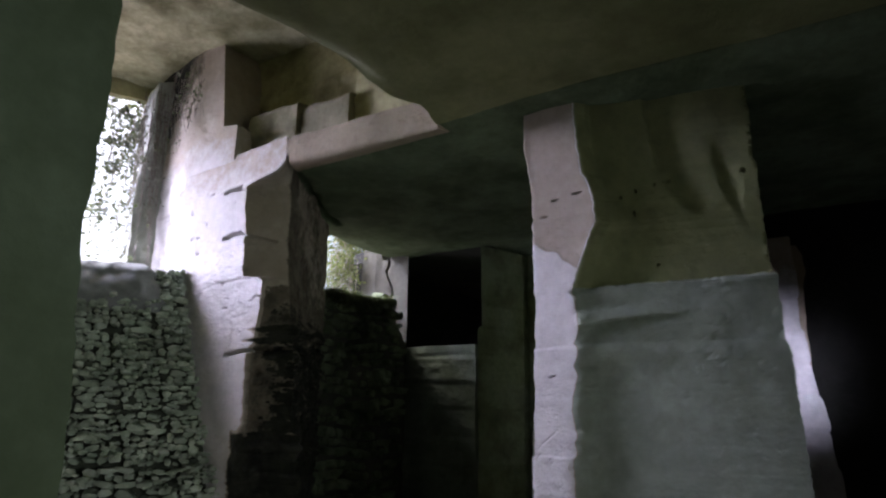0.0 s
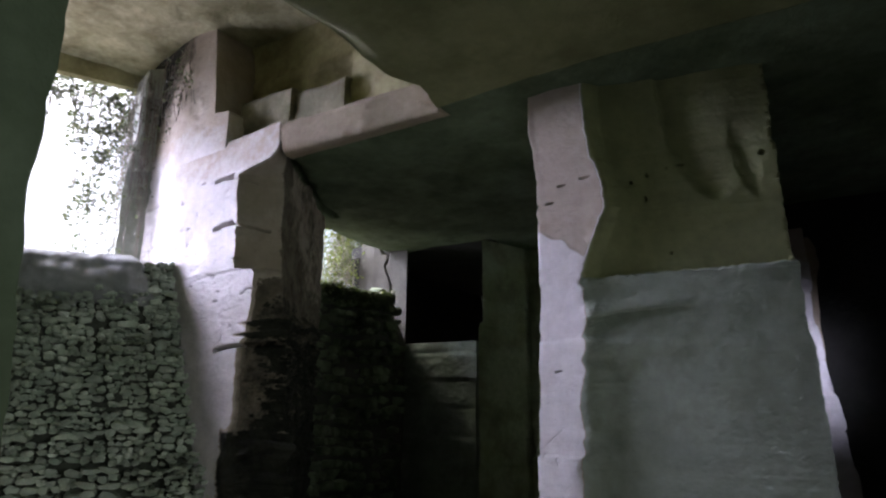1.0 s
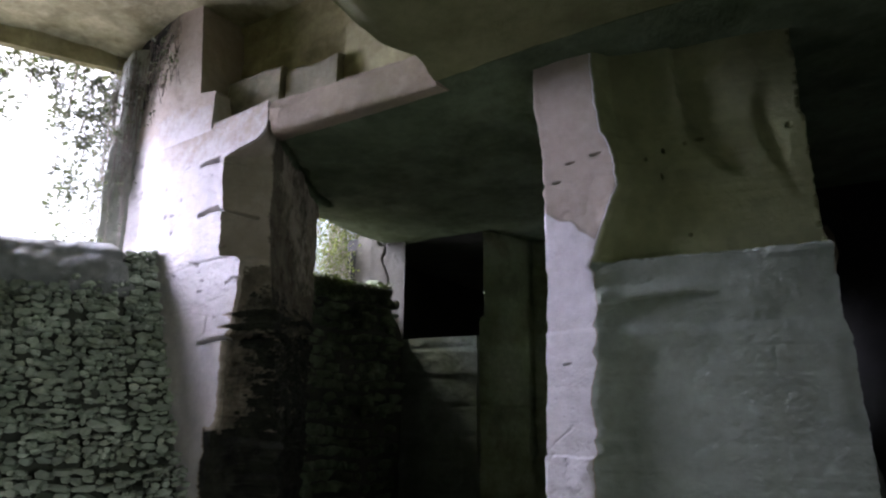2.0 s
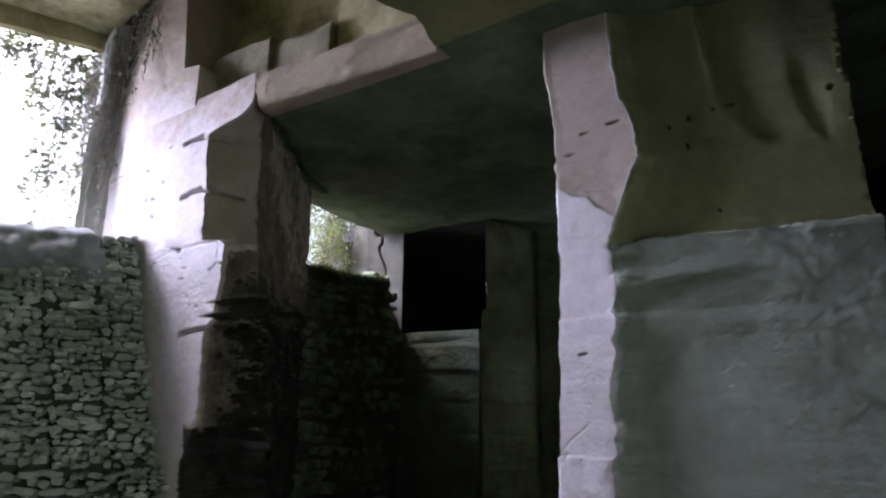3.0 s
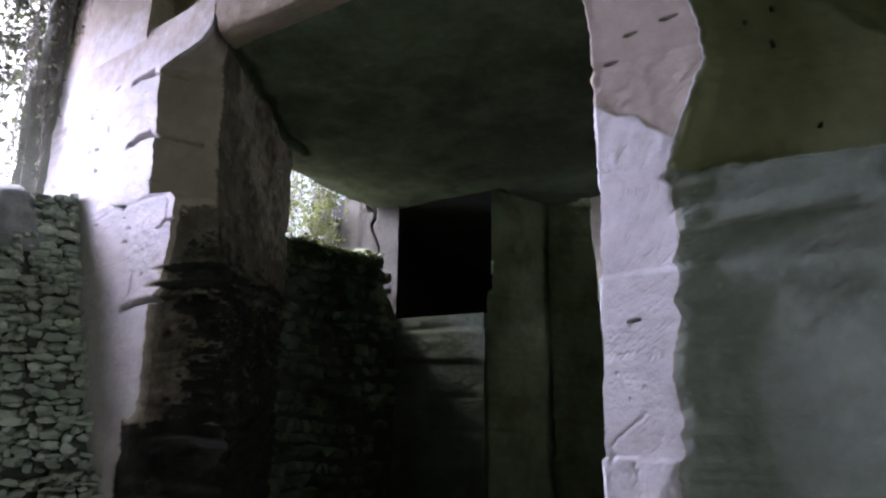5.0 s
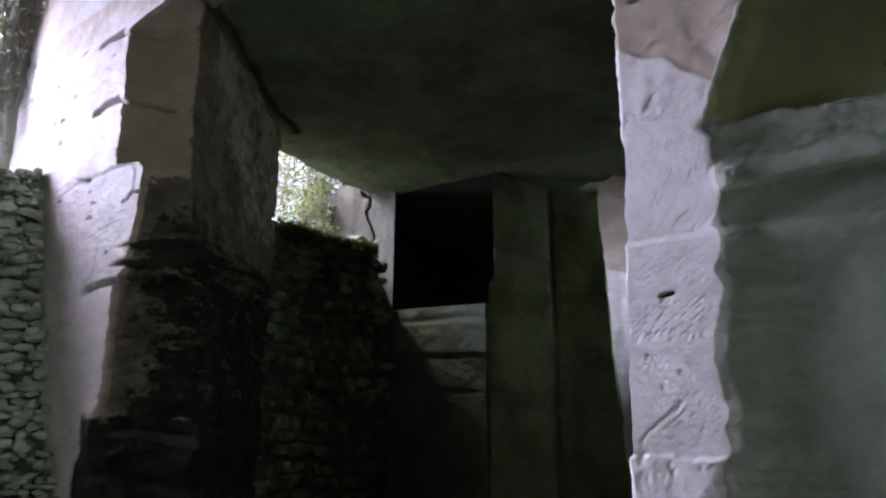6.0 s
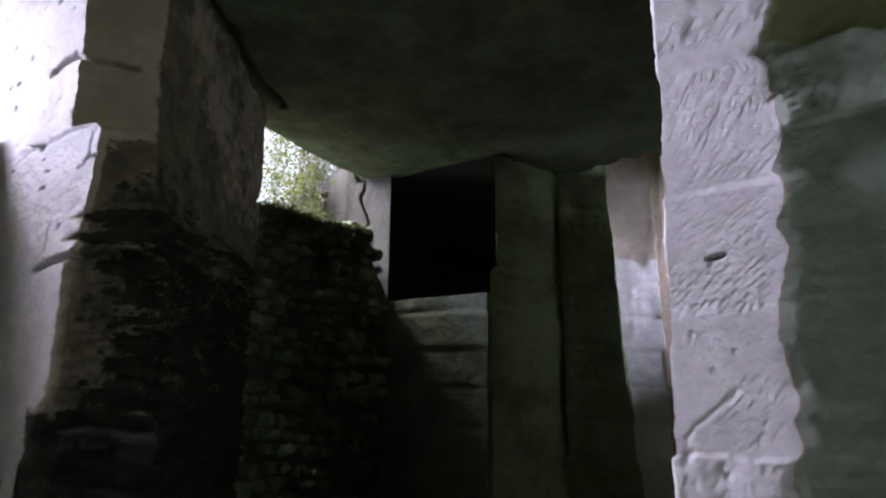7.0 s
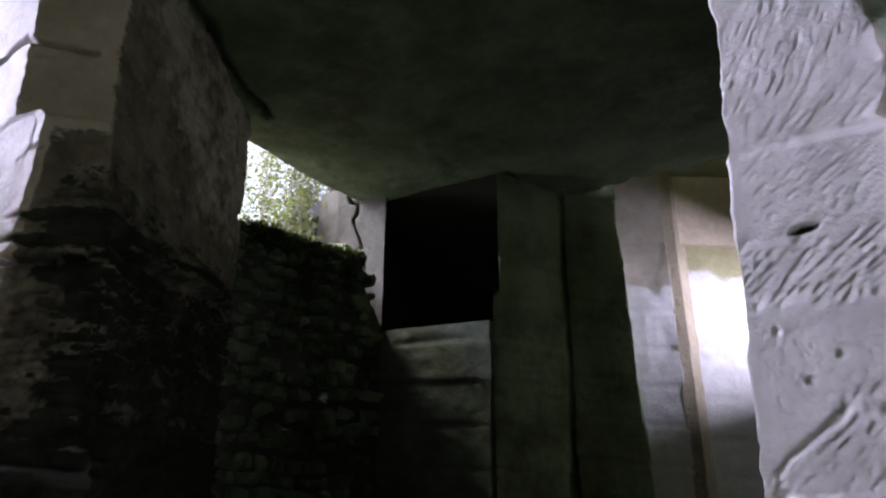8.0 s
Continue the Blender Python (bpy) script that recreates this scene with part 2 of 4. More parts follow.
M_WALLIVY = leaf_material("wall_ivy_leaf", (0.06, 0.07, 0.045), (0.16, 0.175, 0.11), 0.15)
M_MOSS = leaf_material("moss_frond", (0.010, 0.018, 0.005), (0.040, 0.062, 0.012), 0.08)
M_STEM, _n, _l = material("woody_stem")
_n["Principled BSDF"].inputs["Base Color"].default_value = (0.20, 0.175, 0.145, 1)
_n["Principled BSDF"].inputs["Roughness"].default_value = 0.9


# ---------------------------------------------------------------- mesh builders
def mesh_object(name, verts, faces, mat, parent=None, smooth=True, label=""):
    me = bpy.data.meshes.new(name)
    me.from_pydata([tuple(v) for v in np.asarray(verts, float).tolist()] if len(verts) else [], [], faces)
    me.update()
    me.materials.append(mat)
    if smooth:
        me.polygons.foreach_set("use_smooth", [True] * len(me.polygons))
    ob = new(name, me)
    if parent:
        ob.parent = parent
    if label:
        ob["label"] = label
    return ob


def empty(name, at=(0, 0, 0)):
    ob = new(name)
    ob.location = at
    return ob


def rough(amount, size=0.5, seed=0.0):
    """Plain uneven rock relief."""
    return lambda s, z, x, y: amount * fbm(x / size + seed, y / size, z / size, 5)


def quarried(amount, size=0.5, seed=0.0, course=0.52):
    """Rock cut in courses: each stands a little forward or back, with a nick along the joint."""
    def relief(s, z, x, y):
        r = amount * fbm(x / size + seed, y / size, z / size, 5)
        h = (z + 0.03 * vnoise(s * 1.5, z * 0, seed + 0 * s) + 0.04 * s) / course + seed * 0.37
        k = np.floor(h)
        edge = np.minimum(h - k, 1 - (h - k)) * course
        r = r + 0.04 * (hash01(k, k * 0 + int(seed * 7), k * 0) - 0.5)
        return r - 0.018 * np.exp(-(edge / 0.025) ** 2) + 0.010 * fbm(x * 8, y * 8, z * 8, 3)
    return relief


def prism(name, levels, res, relief, mat, dz=0.05, parent=None, label="", where=None, flat=(), soft=()):
    """An upright block of rock. levels: (z, outline), outlines counter-clockwise from above with the same number of corners; res: the step along each side.
    relief(s, z, x, y) pushes the sides outwards; soft: corners that stay worn round; s runs along the outline from its first corner; where(s, z, x, y) gives the material's "stain"."""
    zs = np.array([l[0] for l in levels], float)
    outs = np.array([l[1] for l in levels], float)
    n = outs.shape[1]
    res = list(res) if isinstance(res, (list, tuple)) else [res] * n
    mid = outs.mean(axis=0)
    seg = [np.linalg.norm(mid[(i + 1) % n] - mid[i]) for i in range(n)]
    cuts = [max(1, int(math.ceil(l / r))) for l, r in zip(seg, res)]
    weights, s_at, base = [], [], 0.0
    for i, c in enumerate(cuts):
        for k in range(c):
            weights.append((i, k / c))
            s_at.append(base + seg[i] * k / c)
        base += seg[i]
    idx = np.array([w[0] for w in weights])
    fr = np.array([w[1] for w in weights])
    rows = max(2, int(round((zs[-1] - zs[0]) / dz)) + 1)
    zz = np.linspace(zs[0], zs[-1], rows)
    cols = len(weights)
    ring = np.empty((rows, n, 2))
    for i in range(n):
        for a in (0, 1):
            ring[:, i, a] = np.interp(zz, zs, outs[:, i, a])
    P = ring[:, idx] * (1 - fr)[None, :, None] + ring[:, (idx + 1) % n] * fr[None, :, None]
    d = np.roll(P, -1, axis=1) - P
    after = np.stack([d[..., 1], -d[..., 0]], -1)
    after /= np.maximum(np.linalg.norm(after, axis=-1, keepdims=True), 1e-9)
    before = np.roll(after, 1, axis=1)
    N = (after + before) / np.maximum(1 + (after * before).sum(-1, keepdims=True), 0.6)
    S = np.broadcast_to(np.array(s_at)[None, :], (rows, cols))
    Z = np.broadcast_to(zz[:, None], (rows, cols))
    X0, Y0 = P[..., 0].copy(), P[..., 1].copy()
    r = relief(S, Z, X0, Y0)
    P = P + N * r[..., None]
    verts = np.concatenate([P, Z[..., None]], -1).reshape(-1, 3)
    a = np.arange(rows - 1)[:, None] * cols + np.arange(cols)[None, :]
    b = np.arange(rows - 1)[:, None] * cols + (np.arange(cols)[None, :] + 1) % cols
    faces = np.stack([a, b, b + cols, a + cols], -1).reshape(-1, 4).tolist()
    faces.append(list(range(cols))[::-1])
    faces.append([(rows - 1) * cols + i for i in range(cols)])
    ob = mesh_object(name, verts, faces, mat, parent, True, label)
    me = ob.data
    flags = [True] * len(me.polygons)
    flags[-1] = flags[-2] = False
    if flat:
        flags[:(rows - 1) * cols] = np.tile(~np.isin(idx, flat), rows - 1).tolist()
    me.polygons.foreach_set("use_smooth", flags)
    ends = np.empty(len(me.edges) * 2, np.int32)
    me.edges.foreach_get("vertices", ends)
    ends = ends.reshape(-1, 2)
    turns = [sum(cuts[:i]) for i in range(n) if i not in soft]
    crisp = (ends[:, 0] % cols == ends[:, 1] % cols) & np.isin(ends[:, 0] % cols, turns)
    me.attributes.new("sharp_edge", "BOOLEAN", "EDGE").data.foreach_set("value", crisp)
    if where:
        att = me.attributes.new("tone", "FLOAT", "POINT")
        att.data.foreach_set("value", where(S, Z, X0, Y0).reshape(-1).astype(np.float32))
    return ob


def box_plan(x0, y0, x1, y1):
    return [(x0, y0), (x1, y0), (x1, y1), (x0, y1)]


def block(name, x0, y0, x1, y1, z0, z1, res, relief, mat, dz=0.05, parent=None, label=""):
    p = box_plan(x0, y0, x1, y1)
    return prism(name, [(z0, p), (z1, p)], res, relief, mat, dz, parent, label)


def slab(name, x0, x1, y0, y1, z, top, res, relief, mat, west=None):
    """A roof slab with an uneven underside. west(y): where its west edge runs."""
    nx, ny = max(2, int((x1 - x0) / res)), max(2, int((y1 - y0) / res))
    fx, ys = np.linspace(0, 1, nx + 1), np.linspace(y0, y1, ny + 1)
    Y = np.repeat(ys[:, None], nx + 1, 1)
    lo = west(ys)[:, None] if west else np.full((ny + 1, 1), float(x0))
    X = lo + (x1 - lo) * fx[None, :] ** (1.6 if west else 1.0)
    Zb = z + relief(X, Y)
    V = np.stack([X, Y, Zb], -1).reshape(-1, 3)
    T = np.stack([X, Y, np.full_like(X, top)], -1).reshape(-1, 3)
    n1 = nx + 1
    a = (np.arange(ny)[:, None] * n1 + np.arange(nx)[None, :]).reshape(-1)
    bottom = np.stack([a, a + n1, a + n1 + 1, a + 1], -1)
    k = len(V)
    rim = [i for i in range(nx)] + [nx + j * n1 for j in range(ny)] + [ny * n1 + i for i in range(nx, 0, -1)] + [j * n1 for j in range(ny, 0, -1)]
    faces = bottom.tolist()
    sides = np.concatenate([V[rim], T[rim]])
    n = len(rim)
    for i in range(n):
        j = (i + 1) % n
        faces.append([k + i, k + j, k + n + j, k + n + i])
    faces.append([k + n + i for i in range(n)])
    ob = mesh_object(name, np.concatenate([V, sides]), faces, mat, None, True)
    ob.data.polygons.foreach_set("use_smooth", [True] * len(bottom) + [False] * (len(faces) - len(bottom)))
    return ob


# ---------------------------------------------------------------- ground and floor
def ground_sheet():
    n = 60
    e = np.sign(np.linspace(-1, 1, n)) * np.abs(np.linspace(-1, 1, n)) ** 3 * 900
    X, Y = np.meshgrid(e - 3, e + 6)
    Z = -0.25 + 0.1 * fbm(X / 7, Y / 7, 0 * X)
    a = (np.arange(n - 1)[:, None] * n + np.arange(n - 1)[None, :]).reshape(-1)
    return mesh_object("ground", np.stack([X, Y, Z], -1).reshape(-1, 3), np.stack([a, a + 1, a + n + 1, a + n], -1).tolist(), M_EARTH)


tagged(ground_sheet(), "brown earth ground outside the quarry", "ground", kind="structure")


def floor_sheet():
    nx, ny = 150, 180
    X, Y = np.meshgrid(np.linspace(-12.5, 10.5, nx), np.linspace(-8, 17, ny))
    Z = 0.0 - 0.022 * np.clip(Y, 0, 12) + 0.05 * fbm(X / 1.1, Y / 1.1, 0 * X) + 0.02 * fbm(X * 4, Y * 4, 0 * X)
    a = (np.arange(ny - 1)[:, None] * nx + np.arange(nx - 1)[None, :]).reshape(-1)
    return mesh_object("floor", np.stack([X, Y, Z], -1).reshape(-1, 3), np.stack([a, a + 1, a + nx + 1, a + nx], -1).tolist(), M_BOUNCE_FLOOR)


tagged(floor_sheet(), "uneven floor out of view, made pale to bounce light", "floor", kind="structure")

# ---------------------------------------------------------------- ceilings


def low_ceiling_relief(X, Y):
    r = 0.05 * fbm(X / 1.3, Y / 1.3, 3 + 0 * X) + 0.02 * fbm(X * 2.3, Y * 2.3, 5 + 0 * X)
    return r


def back_ceiling_relief(X, Y):
    r = low_ceiling_relief(X, Y) * (1 - steps(Y, 6.04, 6.06) * (1 - steps(Y, 6.2, 6.8)) * (X < -3.6)) + 0.02 * steps(Y, 6.3, 7.5) * fbm(X * 3, Y * 3, 2 + 0 * X)
    wob = 0.05 * vnoise(X * 3, Y * 3, 0 * X) + 0.02 * vnoise(X * 14, Y * 14, 4 + 0 * X)
    d = to_line(X + wob, Y, [(-6.34, 6.0), (-6.68, 6.55), (-7.02, 7.12), (-7.34, 7.62), (-7.6, 8.12), (-7.84, 8.7)])
    return r + np.minimum(0.14, 0.30 * np.exp(-(d / (0.045 + 0.02 * vnoise(X * 3, Y * 3, 8 + 0 * X))) ** 2))


def inner_ceiling_relief(X, Y):
    """Broken off unevenly along its far edge."""
    return low_ceiling_relief(X, Y) + 0.12 * steps(Y, 12.3, 12.6) * (0.3 + fbm(X * 2.2, 0 * X, 6 + 0 * X, 3)) * (X > -5.2)


def hall_edge(y):
    x = np.interp(y, [-8, 0.0, 2.96, 4.46, 5.22, 5.53, 6.1], [-5.5, -5.2, -4.49, -4.12, -3.96, -3.83, -3.96])
    return x + 0.025 * vnoise(y * 1.7, 0 * y, 3 + 0 * y) + 0.015 * vnoise(y * 7, 0 * y, 5 + 0 * y)


def hall_ceiling_relief(X, Y):
    """The west edge is worn round."""
    d = np.maximum(X - hall_edge(Y), 0)
    return low_ceiling_relief(X, Y) + (0.16 * np.exp(-(d / 0.16) ** 2) + 0.06 * np.exp(-(d / 0.6) ** 2)) * (1 - steps(Y, 4.2, 5.2))


tagged(slab("ceiling_hall", -3.9, 10.0, -8.0, 6.03, 5.06, 8.6, 0.07, hall_ceiling_relief, M_CEIL, hall_edge),
       "low flat quarry roof of brownish cut stone", "ceiling", kind="structure")
tagged(slab("ceiling_bay", -8.5, 10.0, 6.04, 11.38, 5.06, 5.34, 0.032, back_ceiling_relief, M_SHADE_CEIL),
       "dark stone roof of the back bay with a long crack", "ceiling", kind="structure")
tagged(slab("ceiling_inner", -6.1, 10.0, 11.384, 12.61, 5.06, 5.34, 0.05, inner_ceiling_relief, M_SHADE_CEIL), "dark stone roof by the back wall", "ceiling", kind="structure")
tagged(slab("ceiling_doorway", -9.7, -6.104, 11.384, 12.61, 5.06, 5.34, 0.1, low_ceiling_relief, M_SHADE_BLACK), "stone roof inside the doorway, painted in black shade", "ceiling", kind="structure")
tagged(slab("ceiling_tunnel", -10.4, -6.104, 12.614, 19.4, 5.06, 8.6, 0.1, low_ceiling_relief, M_SHADE_BLACK), "stone roof of the doorway tunnel, painted in black shade", "ceiling", kind="structure")
tagged(slab("ceiling_back", -6.1, 0.6, 12.614, 19.4, 5.5, 8.6, 0.1, low_ceiling_relief, M_CEIL), "olive stone roof over the lit passage", "ceiling", kind="structure")
tagged(slab("ceiling_recess", -13.4, -3.4, -2.0, 6.9, 7.5, 8.6, 0.06, lambda X, Y: 1.6 * low_ceiling_relief(X, Y) + 0.03 * fbm(X * 4, Y * 4, 2 + 0 * X), M_RECESS, lambda y: -10.5 - 0.504 * np.clip(6.32 - y, 0, 4.9)),
       "high stained stone ceiling over the window recess", "ceiling", kind="structure")


# ---------------------------------------------------------------- right pillar with the tooled edge
PICKED = (
    (0.0, 0.60, 3.42, 3.76, 66, 0.10, 0.028, 0.0042, 0.10, 0.012), (0.0, 0.52, 3.02, 3.16, 47, 0.075, 0.026, 0.006, 0.065, 0.012),
    (0.0, 0.32, 2.40, 2.88, 62, 0.10, 0.027, 0.0050, 0.095, 0.013), (0.30, 0.48, 2.62, 2.92, 66, 0.10, 0.030, 0.005, 0.08, 0.012),
    (0.22, 0.48, 2.36, 2.60, 50, 0.12, 0.034, 0.004, 0.11, 0.013), (0.18, 0.47, 2.05, 2.30, 42, 0.075, 0.023, 0.0050, 0.065, 0.011),
    (0.0, 0.2, 2.08, 2.30, 40, 0.09, 0.03, 0.004, 0.06, 0.012), (0.0, 0.46, 1.80, 2.01, 38, 0.060, 0.027, 0.0076, 0.058, 0.015),
    (0.02, 0.42, 1.46, 1.72, 120, 0.045, 0.022, 0.0045, 0.024, 0.009), (0.22, 0.46, 1.26, 1.54, 46, 0.065, 0.024, 0.006, 0.058, 0.013),
    (0.0, 0.2, 1.26, 1.46, 50, 0.10, 0.04, 0.004, 0.05, 0.012), (0.0, 0.46, 0.86, 1.2, 52, 0.09, 0.036, 0.0055, 0.06, 0.016), (0.0, 0.46, 0.0, 0.85, 42, 0.085, 0.034, 0.008, 0.07, 0.014),
    # broad face
    (0.50, 0.68, 2.30, 2.94, 30, 0.075, 0.036, 0.012, 0.06, 0.017), (0.66, 1.15, 2.58, 2.92, 36, 0.09, 0.040, 0.0066, 0.075, 0.018),
    (1.10, 2.55, 2.60, 2.96, 52, 0.11, 0.050, 0.0035, 0.085, 0.018), (0.62, 2.55, 2.00, 2.60, 38, 0.11, 0.048, 0.0042, 0.10, 0.018),
    (0.62, 2.55, 1.30, 2.00, 52, 0.12, 0.052, 0.0034, 0.10, 0.018), (0.62, 2.55, 0.0, 1.30, 44, 0.12, 0.052, 0.004, 0.10, 0.018))


def flute(s, z, edge, wide, foot, deep):
    """A scooped hollow down the face: a steep side along edge(z), a soft far side and a round foot."""
    d = s - edge
    lift = foot + 0.30 * np.clip((d - 0.40 * wide) / (0.55 * wide), -1, 1) ** 2
    soft = 0.03 + 0.14 * (1 - steps(z, foot + 0.35, foot + 0.75))
    return deep * steps(d, -soft, soft) * (1 - steps(d, 0.12 * wide, 1.25 * wide)) * steps(z, lift, lift + 0.22)


def tooled_relief(s, z, x, y):
    bend = np.interp(z, CORNER_Z, CORNER_X) + 2.43
    strip = 1 - steps(s - bend * 0.3, 0.47, 0.56)
    r = 0.014 * fbm(x / 0.6, y / 0.6, z / 0.6, 5) + 0.003 * fbm(x * 11, y * 11, z * 11, 3)
    slope = z + 0.014 * vnoise(s * 7, z * 2, 1 + 0 * s) + 0.010 * vnoise(s * 26, z * 5, 4 + 0 * s)
    # courses of the strip, each a little proud of the next
    out = np.interp(slope, [0, 0.84, 0.86, 1.225, 1.245, 1.79, 1.83, 2.02, 2.06, 2.31, 2.345, 2.44, 2.89, 2.93, 3.0, 3.04, 3.3, 3.70, 3.765, 3.82, 5.2],
                    [0.0, 0.0, 0.010, 0.014, -0.004, 0.004, -0.003, 0.002, 0.006, 0.010, -0.004, 0.004, 0.0, 0.006, 0.006, 0.0, 0.006, 0.004, -0.004, 0.009, 0.010])
    r = r + strip * out * (0.8 + 0.4 * vnoise(s * 4, z * 0.5, 5 + 0 * s))
    r = r - strokes(s, z, PICKED, 77)
    lumps = fbm(s * 9, z * 9, 3 + 0 * s, 3)
    inner = 1 - steps(s, 3.0, 3.2)
    r = r + strip * 0.010 * lumps * (1 - steps(z, 1.2, 1.3)) + strip * 0.012 * np.abs(fbm(s * 8, z * 8, 9 + 0 * s, 3)) * steps(z, 3.0, 3.1) * (1 - steps(z, 3.7, 3.8))
    r = r - strip * 0.007 * np.exp(-(to_line(s, z + 0.012 * vnoise(s * 20, z * 20, 0 * s), [(0.05, 1.31), (0.15, 1.385), (0.28, 1.495)]) / 0.011) ** 2)
    for hs, hz, w in ((0.06, 1.235, 0.022), (0.215, 1.2, 0.016), (0.235, 1.165, 0.014), (0.10, 1.72, 0.012), (0.30, 1.64, 0.010), (0.19, 1.57, 0.011)):
        r = r - 0.013 * np.exp(-(((s - hs) / w) ** 2 + ((z - hz) / w) ** 2))
    # the thin film of stone that ends along a slanting line below the upper courses
    r = r - strip * 0.007 * steps(s, 0.0, 0.06) * steps(z + 0.62 * s + 0.02 * vnoise(s * 9, z * 3, 0 * s), 3.48, 3.51)
    # the broad face beside the strip is hollowed out
    r = r - (0.02 + 0.035 * (1 - steps(z + 0.1 * vnoise(s * 3, z * 2, 0 * s), 1.95, 2.35))) * steps(s, 0.55, 0.75) * (1 - steps(s, 0.9, 1.9))
    r = r + (1 - strip) * inner * (z < 2.95) * (0.006 * fbm(s * 2.4 + 0.5 * z, z * 6.5 - 0.6 * s, 3 + 0 * s, 4) + 0.0033 * fbm(s * 19 + 4 * z, z * 26 - 6 * s, 1 + 0 * s, 4) + 0.015 * vnoise(x * 0.6, y * 0.6, z * 5 + 0.5 * s))
    crease = 2.56 + 0.10 * (s - 0.5) + 0.02 * vnoise(s * 6, z * 0, 7 + 0 * s)
    r = r + (1 - strip) * 0.030 * np.exp(-(np.maximum(z - crease, 0) / 0.10) ** 2) * steps(z, crease - 0.02, crease) * (1 - steps(s, 1.0, 1.7))
    ledge = 2.955 + 0.03 * (s - 0.6) + 0.018 * vnoise(s * 6, z * 0, 2 + 0 * s) + 0.012 * vnoise(s * 23, z * 0, 4 + 0 * s)
    broad = steps(s, 0.55, 0.7) * inner
    r = r - 0.06 * broad * steps(z, ledge - 0.012, ledge + 0.012)
    r = r + 0.018 * broad * np.exp(-((z - ledge + 0.05) / 0.045) ** 2) * (0.6 + 0.4 * vnoise(s * 14, z * 14, 0 * s))
    ridge = np.interp(z, [3.6, 3.75, 4.0, 4.28, 4.62, 5.2], [1.60, 1.52, 1.47, 1.37, 1.34, 1.32]) + 0.012 * vnoise(z * 7, 0 * z, 2 + 0 * z)
    r = r - inner * flute(s, z, ridge, 0.62, 3.62, 0.050)
    r = r - flute(s, z, np.full_like(s, 0.66), 0.62, 3.72, 0.034)
    r = r - inner * flute(s, z, np.interp(z, [3.6, 3.8, 4.05, 5.2], [2.12, 2.05, 2.03, 2.0]), 0.26, 3.62, 0.035) * (1 - steps(z, 4.1, 4.5))
    r = r + 0.014 * np.exp(-((s - ridge) / 0.03) ** 2) * steps(z, 4.15, 4.35) * (1 - steps(z, 4.75, 5.0))
    r = r - 0.014 * np.exp(-((s - 0.60) / 0.05) ** 2) * steps(z, 3.70, 3.74) - 0.004 * strip * steps(s, 0.33, 0.40) * steps(z, 3.8, 3.85)
    for hs, hz, w, h in ((0.20, 3.965, 0.034, 0.013), (0.395, 4.01, 0.042, 0.013), (0.215, 2.035, 0.044, 0.014), (0.85, 3.93, 0.014, 0.02), (1.05, 3.99, 0.012, 0.024),
                         (1.28, 4.04, 0.013, 0.017), (1.43, 4.07, 0.042, 0.018), (2.28, 4.1, 0.025, 0.03), (0.99, 3.73, 0.012, 0.03), (0.09, 3.79, 0.035, 0.012), (1.36, 3.16, 0.010, 0.018)):
        e = ((s - hs) / w) ** 2 + ((z - hz - 0.1 * (s - hs)) / h) ** 2
        r = r - 0.09 * (1 - steps(e, 0.6, 1.3))
    return r


CORNER_Z = [-0.3, 0.87, 1.06, 1.16, 1.21, 1.27, 1.36, 1.43, 1.55, 1.65, 1.77, 1.86, 2.04, 2.13, 2.27, 2.34, 2.36, 2.43, 2.515, 2.60, 2.68, 2.85, 2.91, 3.0, 3.15, 3.30, 3.49, 3.62, 3.655, 3.69, 3.95, 4.2, 4.6, 5.3]
CORNER_X = [-2.52, -2.52, -2.505, -2.52, -2.515, -2.472, -2.495, -2.472, -2.505, -2.515, -2.525, -2.50, -2.445, -2.47, -2.44, -2.435, -2.46, -2.43, -2.397, -2.425, -2.43, -2.43, -2.475, -2.45, -2.388, -2.33, -2.248, -2.195, -2.165, -2.17, -2.19, -2.276, -2.346, -2.37]


def right_pillar():
    def outline(cx, lx, rx):
        return [(lx, 6.43), (cx, 6.44), (rx, 6.86), (rx - 0.5, 8.5), (-2.6, 8.8), (lx + 0.12, 8.2)]
    zs = [-0.3, 0.87, 1.25, 1.6, 2.08, 2.35, 2.74, 3.21, 3.62, 4.03, 4.4, 4.7, 5.3]
    left = [-2.96, -2.94, -2.928, -2.92, -2.908, -2.888, -2.874, -2.877, -2.872, -2.88, -2.925, -2.96, -2.97]
    right = [-0.40, -0.45, -0.47, -0.48, -0.50, -0.51, -0.53, -0.565, -0.58, -0.59, -0.60, -0.60, -0.62]
    levels = []
    for z in np.arange(-0.3, 5.31, 0.03):
        chip = 0.010 * float(fbm(np.array(z * 6), np.array(3.0), np.array(7.0), 3)) + 0.006 * float(vnoise(z * 31, 0, 5))
        jag = 0.012 * float(vnoise(z * 13, 0, 3)) + 0.008 * float(vnoise(z * 37, 0, 8))
        levels.append((z, outline(float(np.interp(z, CORNER_Z, CORNER_X)) + jag, float(np.interp(z, zs, left)) + chip, float(np.interp(z, zs, right)) + jag)))
    # Past the strip, darker colours stand in for shade on the broad face.
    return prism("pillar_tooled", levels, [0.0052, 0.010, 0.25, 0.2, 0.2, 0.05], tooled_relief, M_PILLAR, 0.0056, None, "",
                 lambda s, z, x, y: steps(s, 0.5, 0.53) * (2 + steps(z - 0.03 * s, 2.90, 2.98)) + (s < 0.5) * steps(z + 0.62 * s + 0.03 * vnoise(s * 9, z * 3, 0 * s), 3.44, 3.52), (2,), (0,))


tagged(right_pillar(), "quarry pillar with pick-marked corner strip, broad face painted in shade", "pillar", kind="structure")

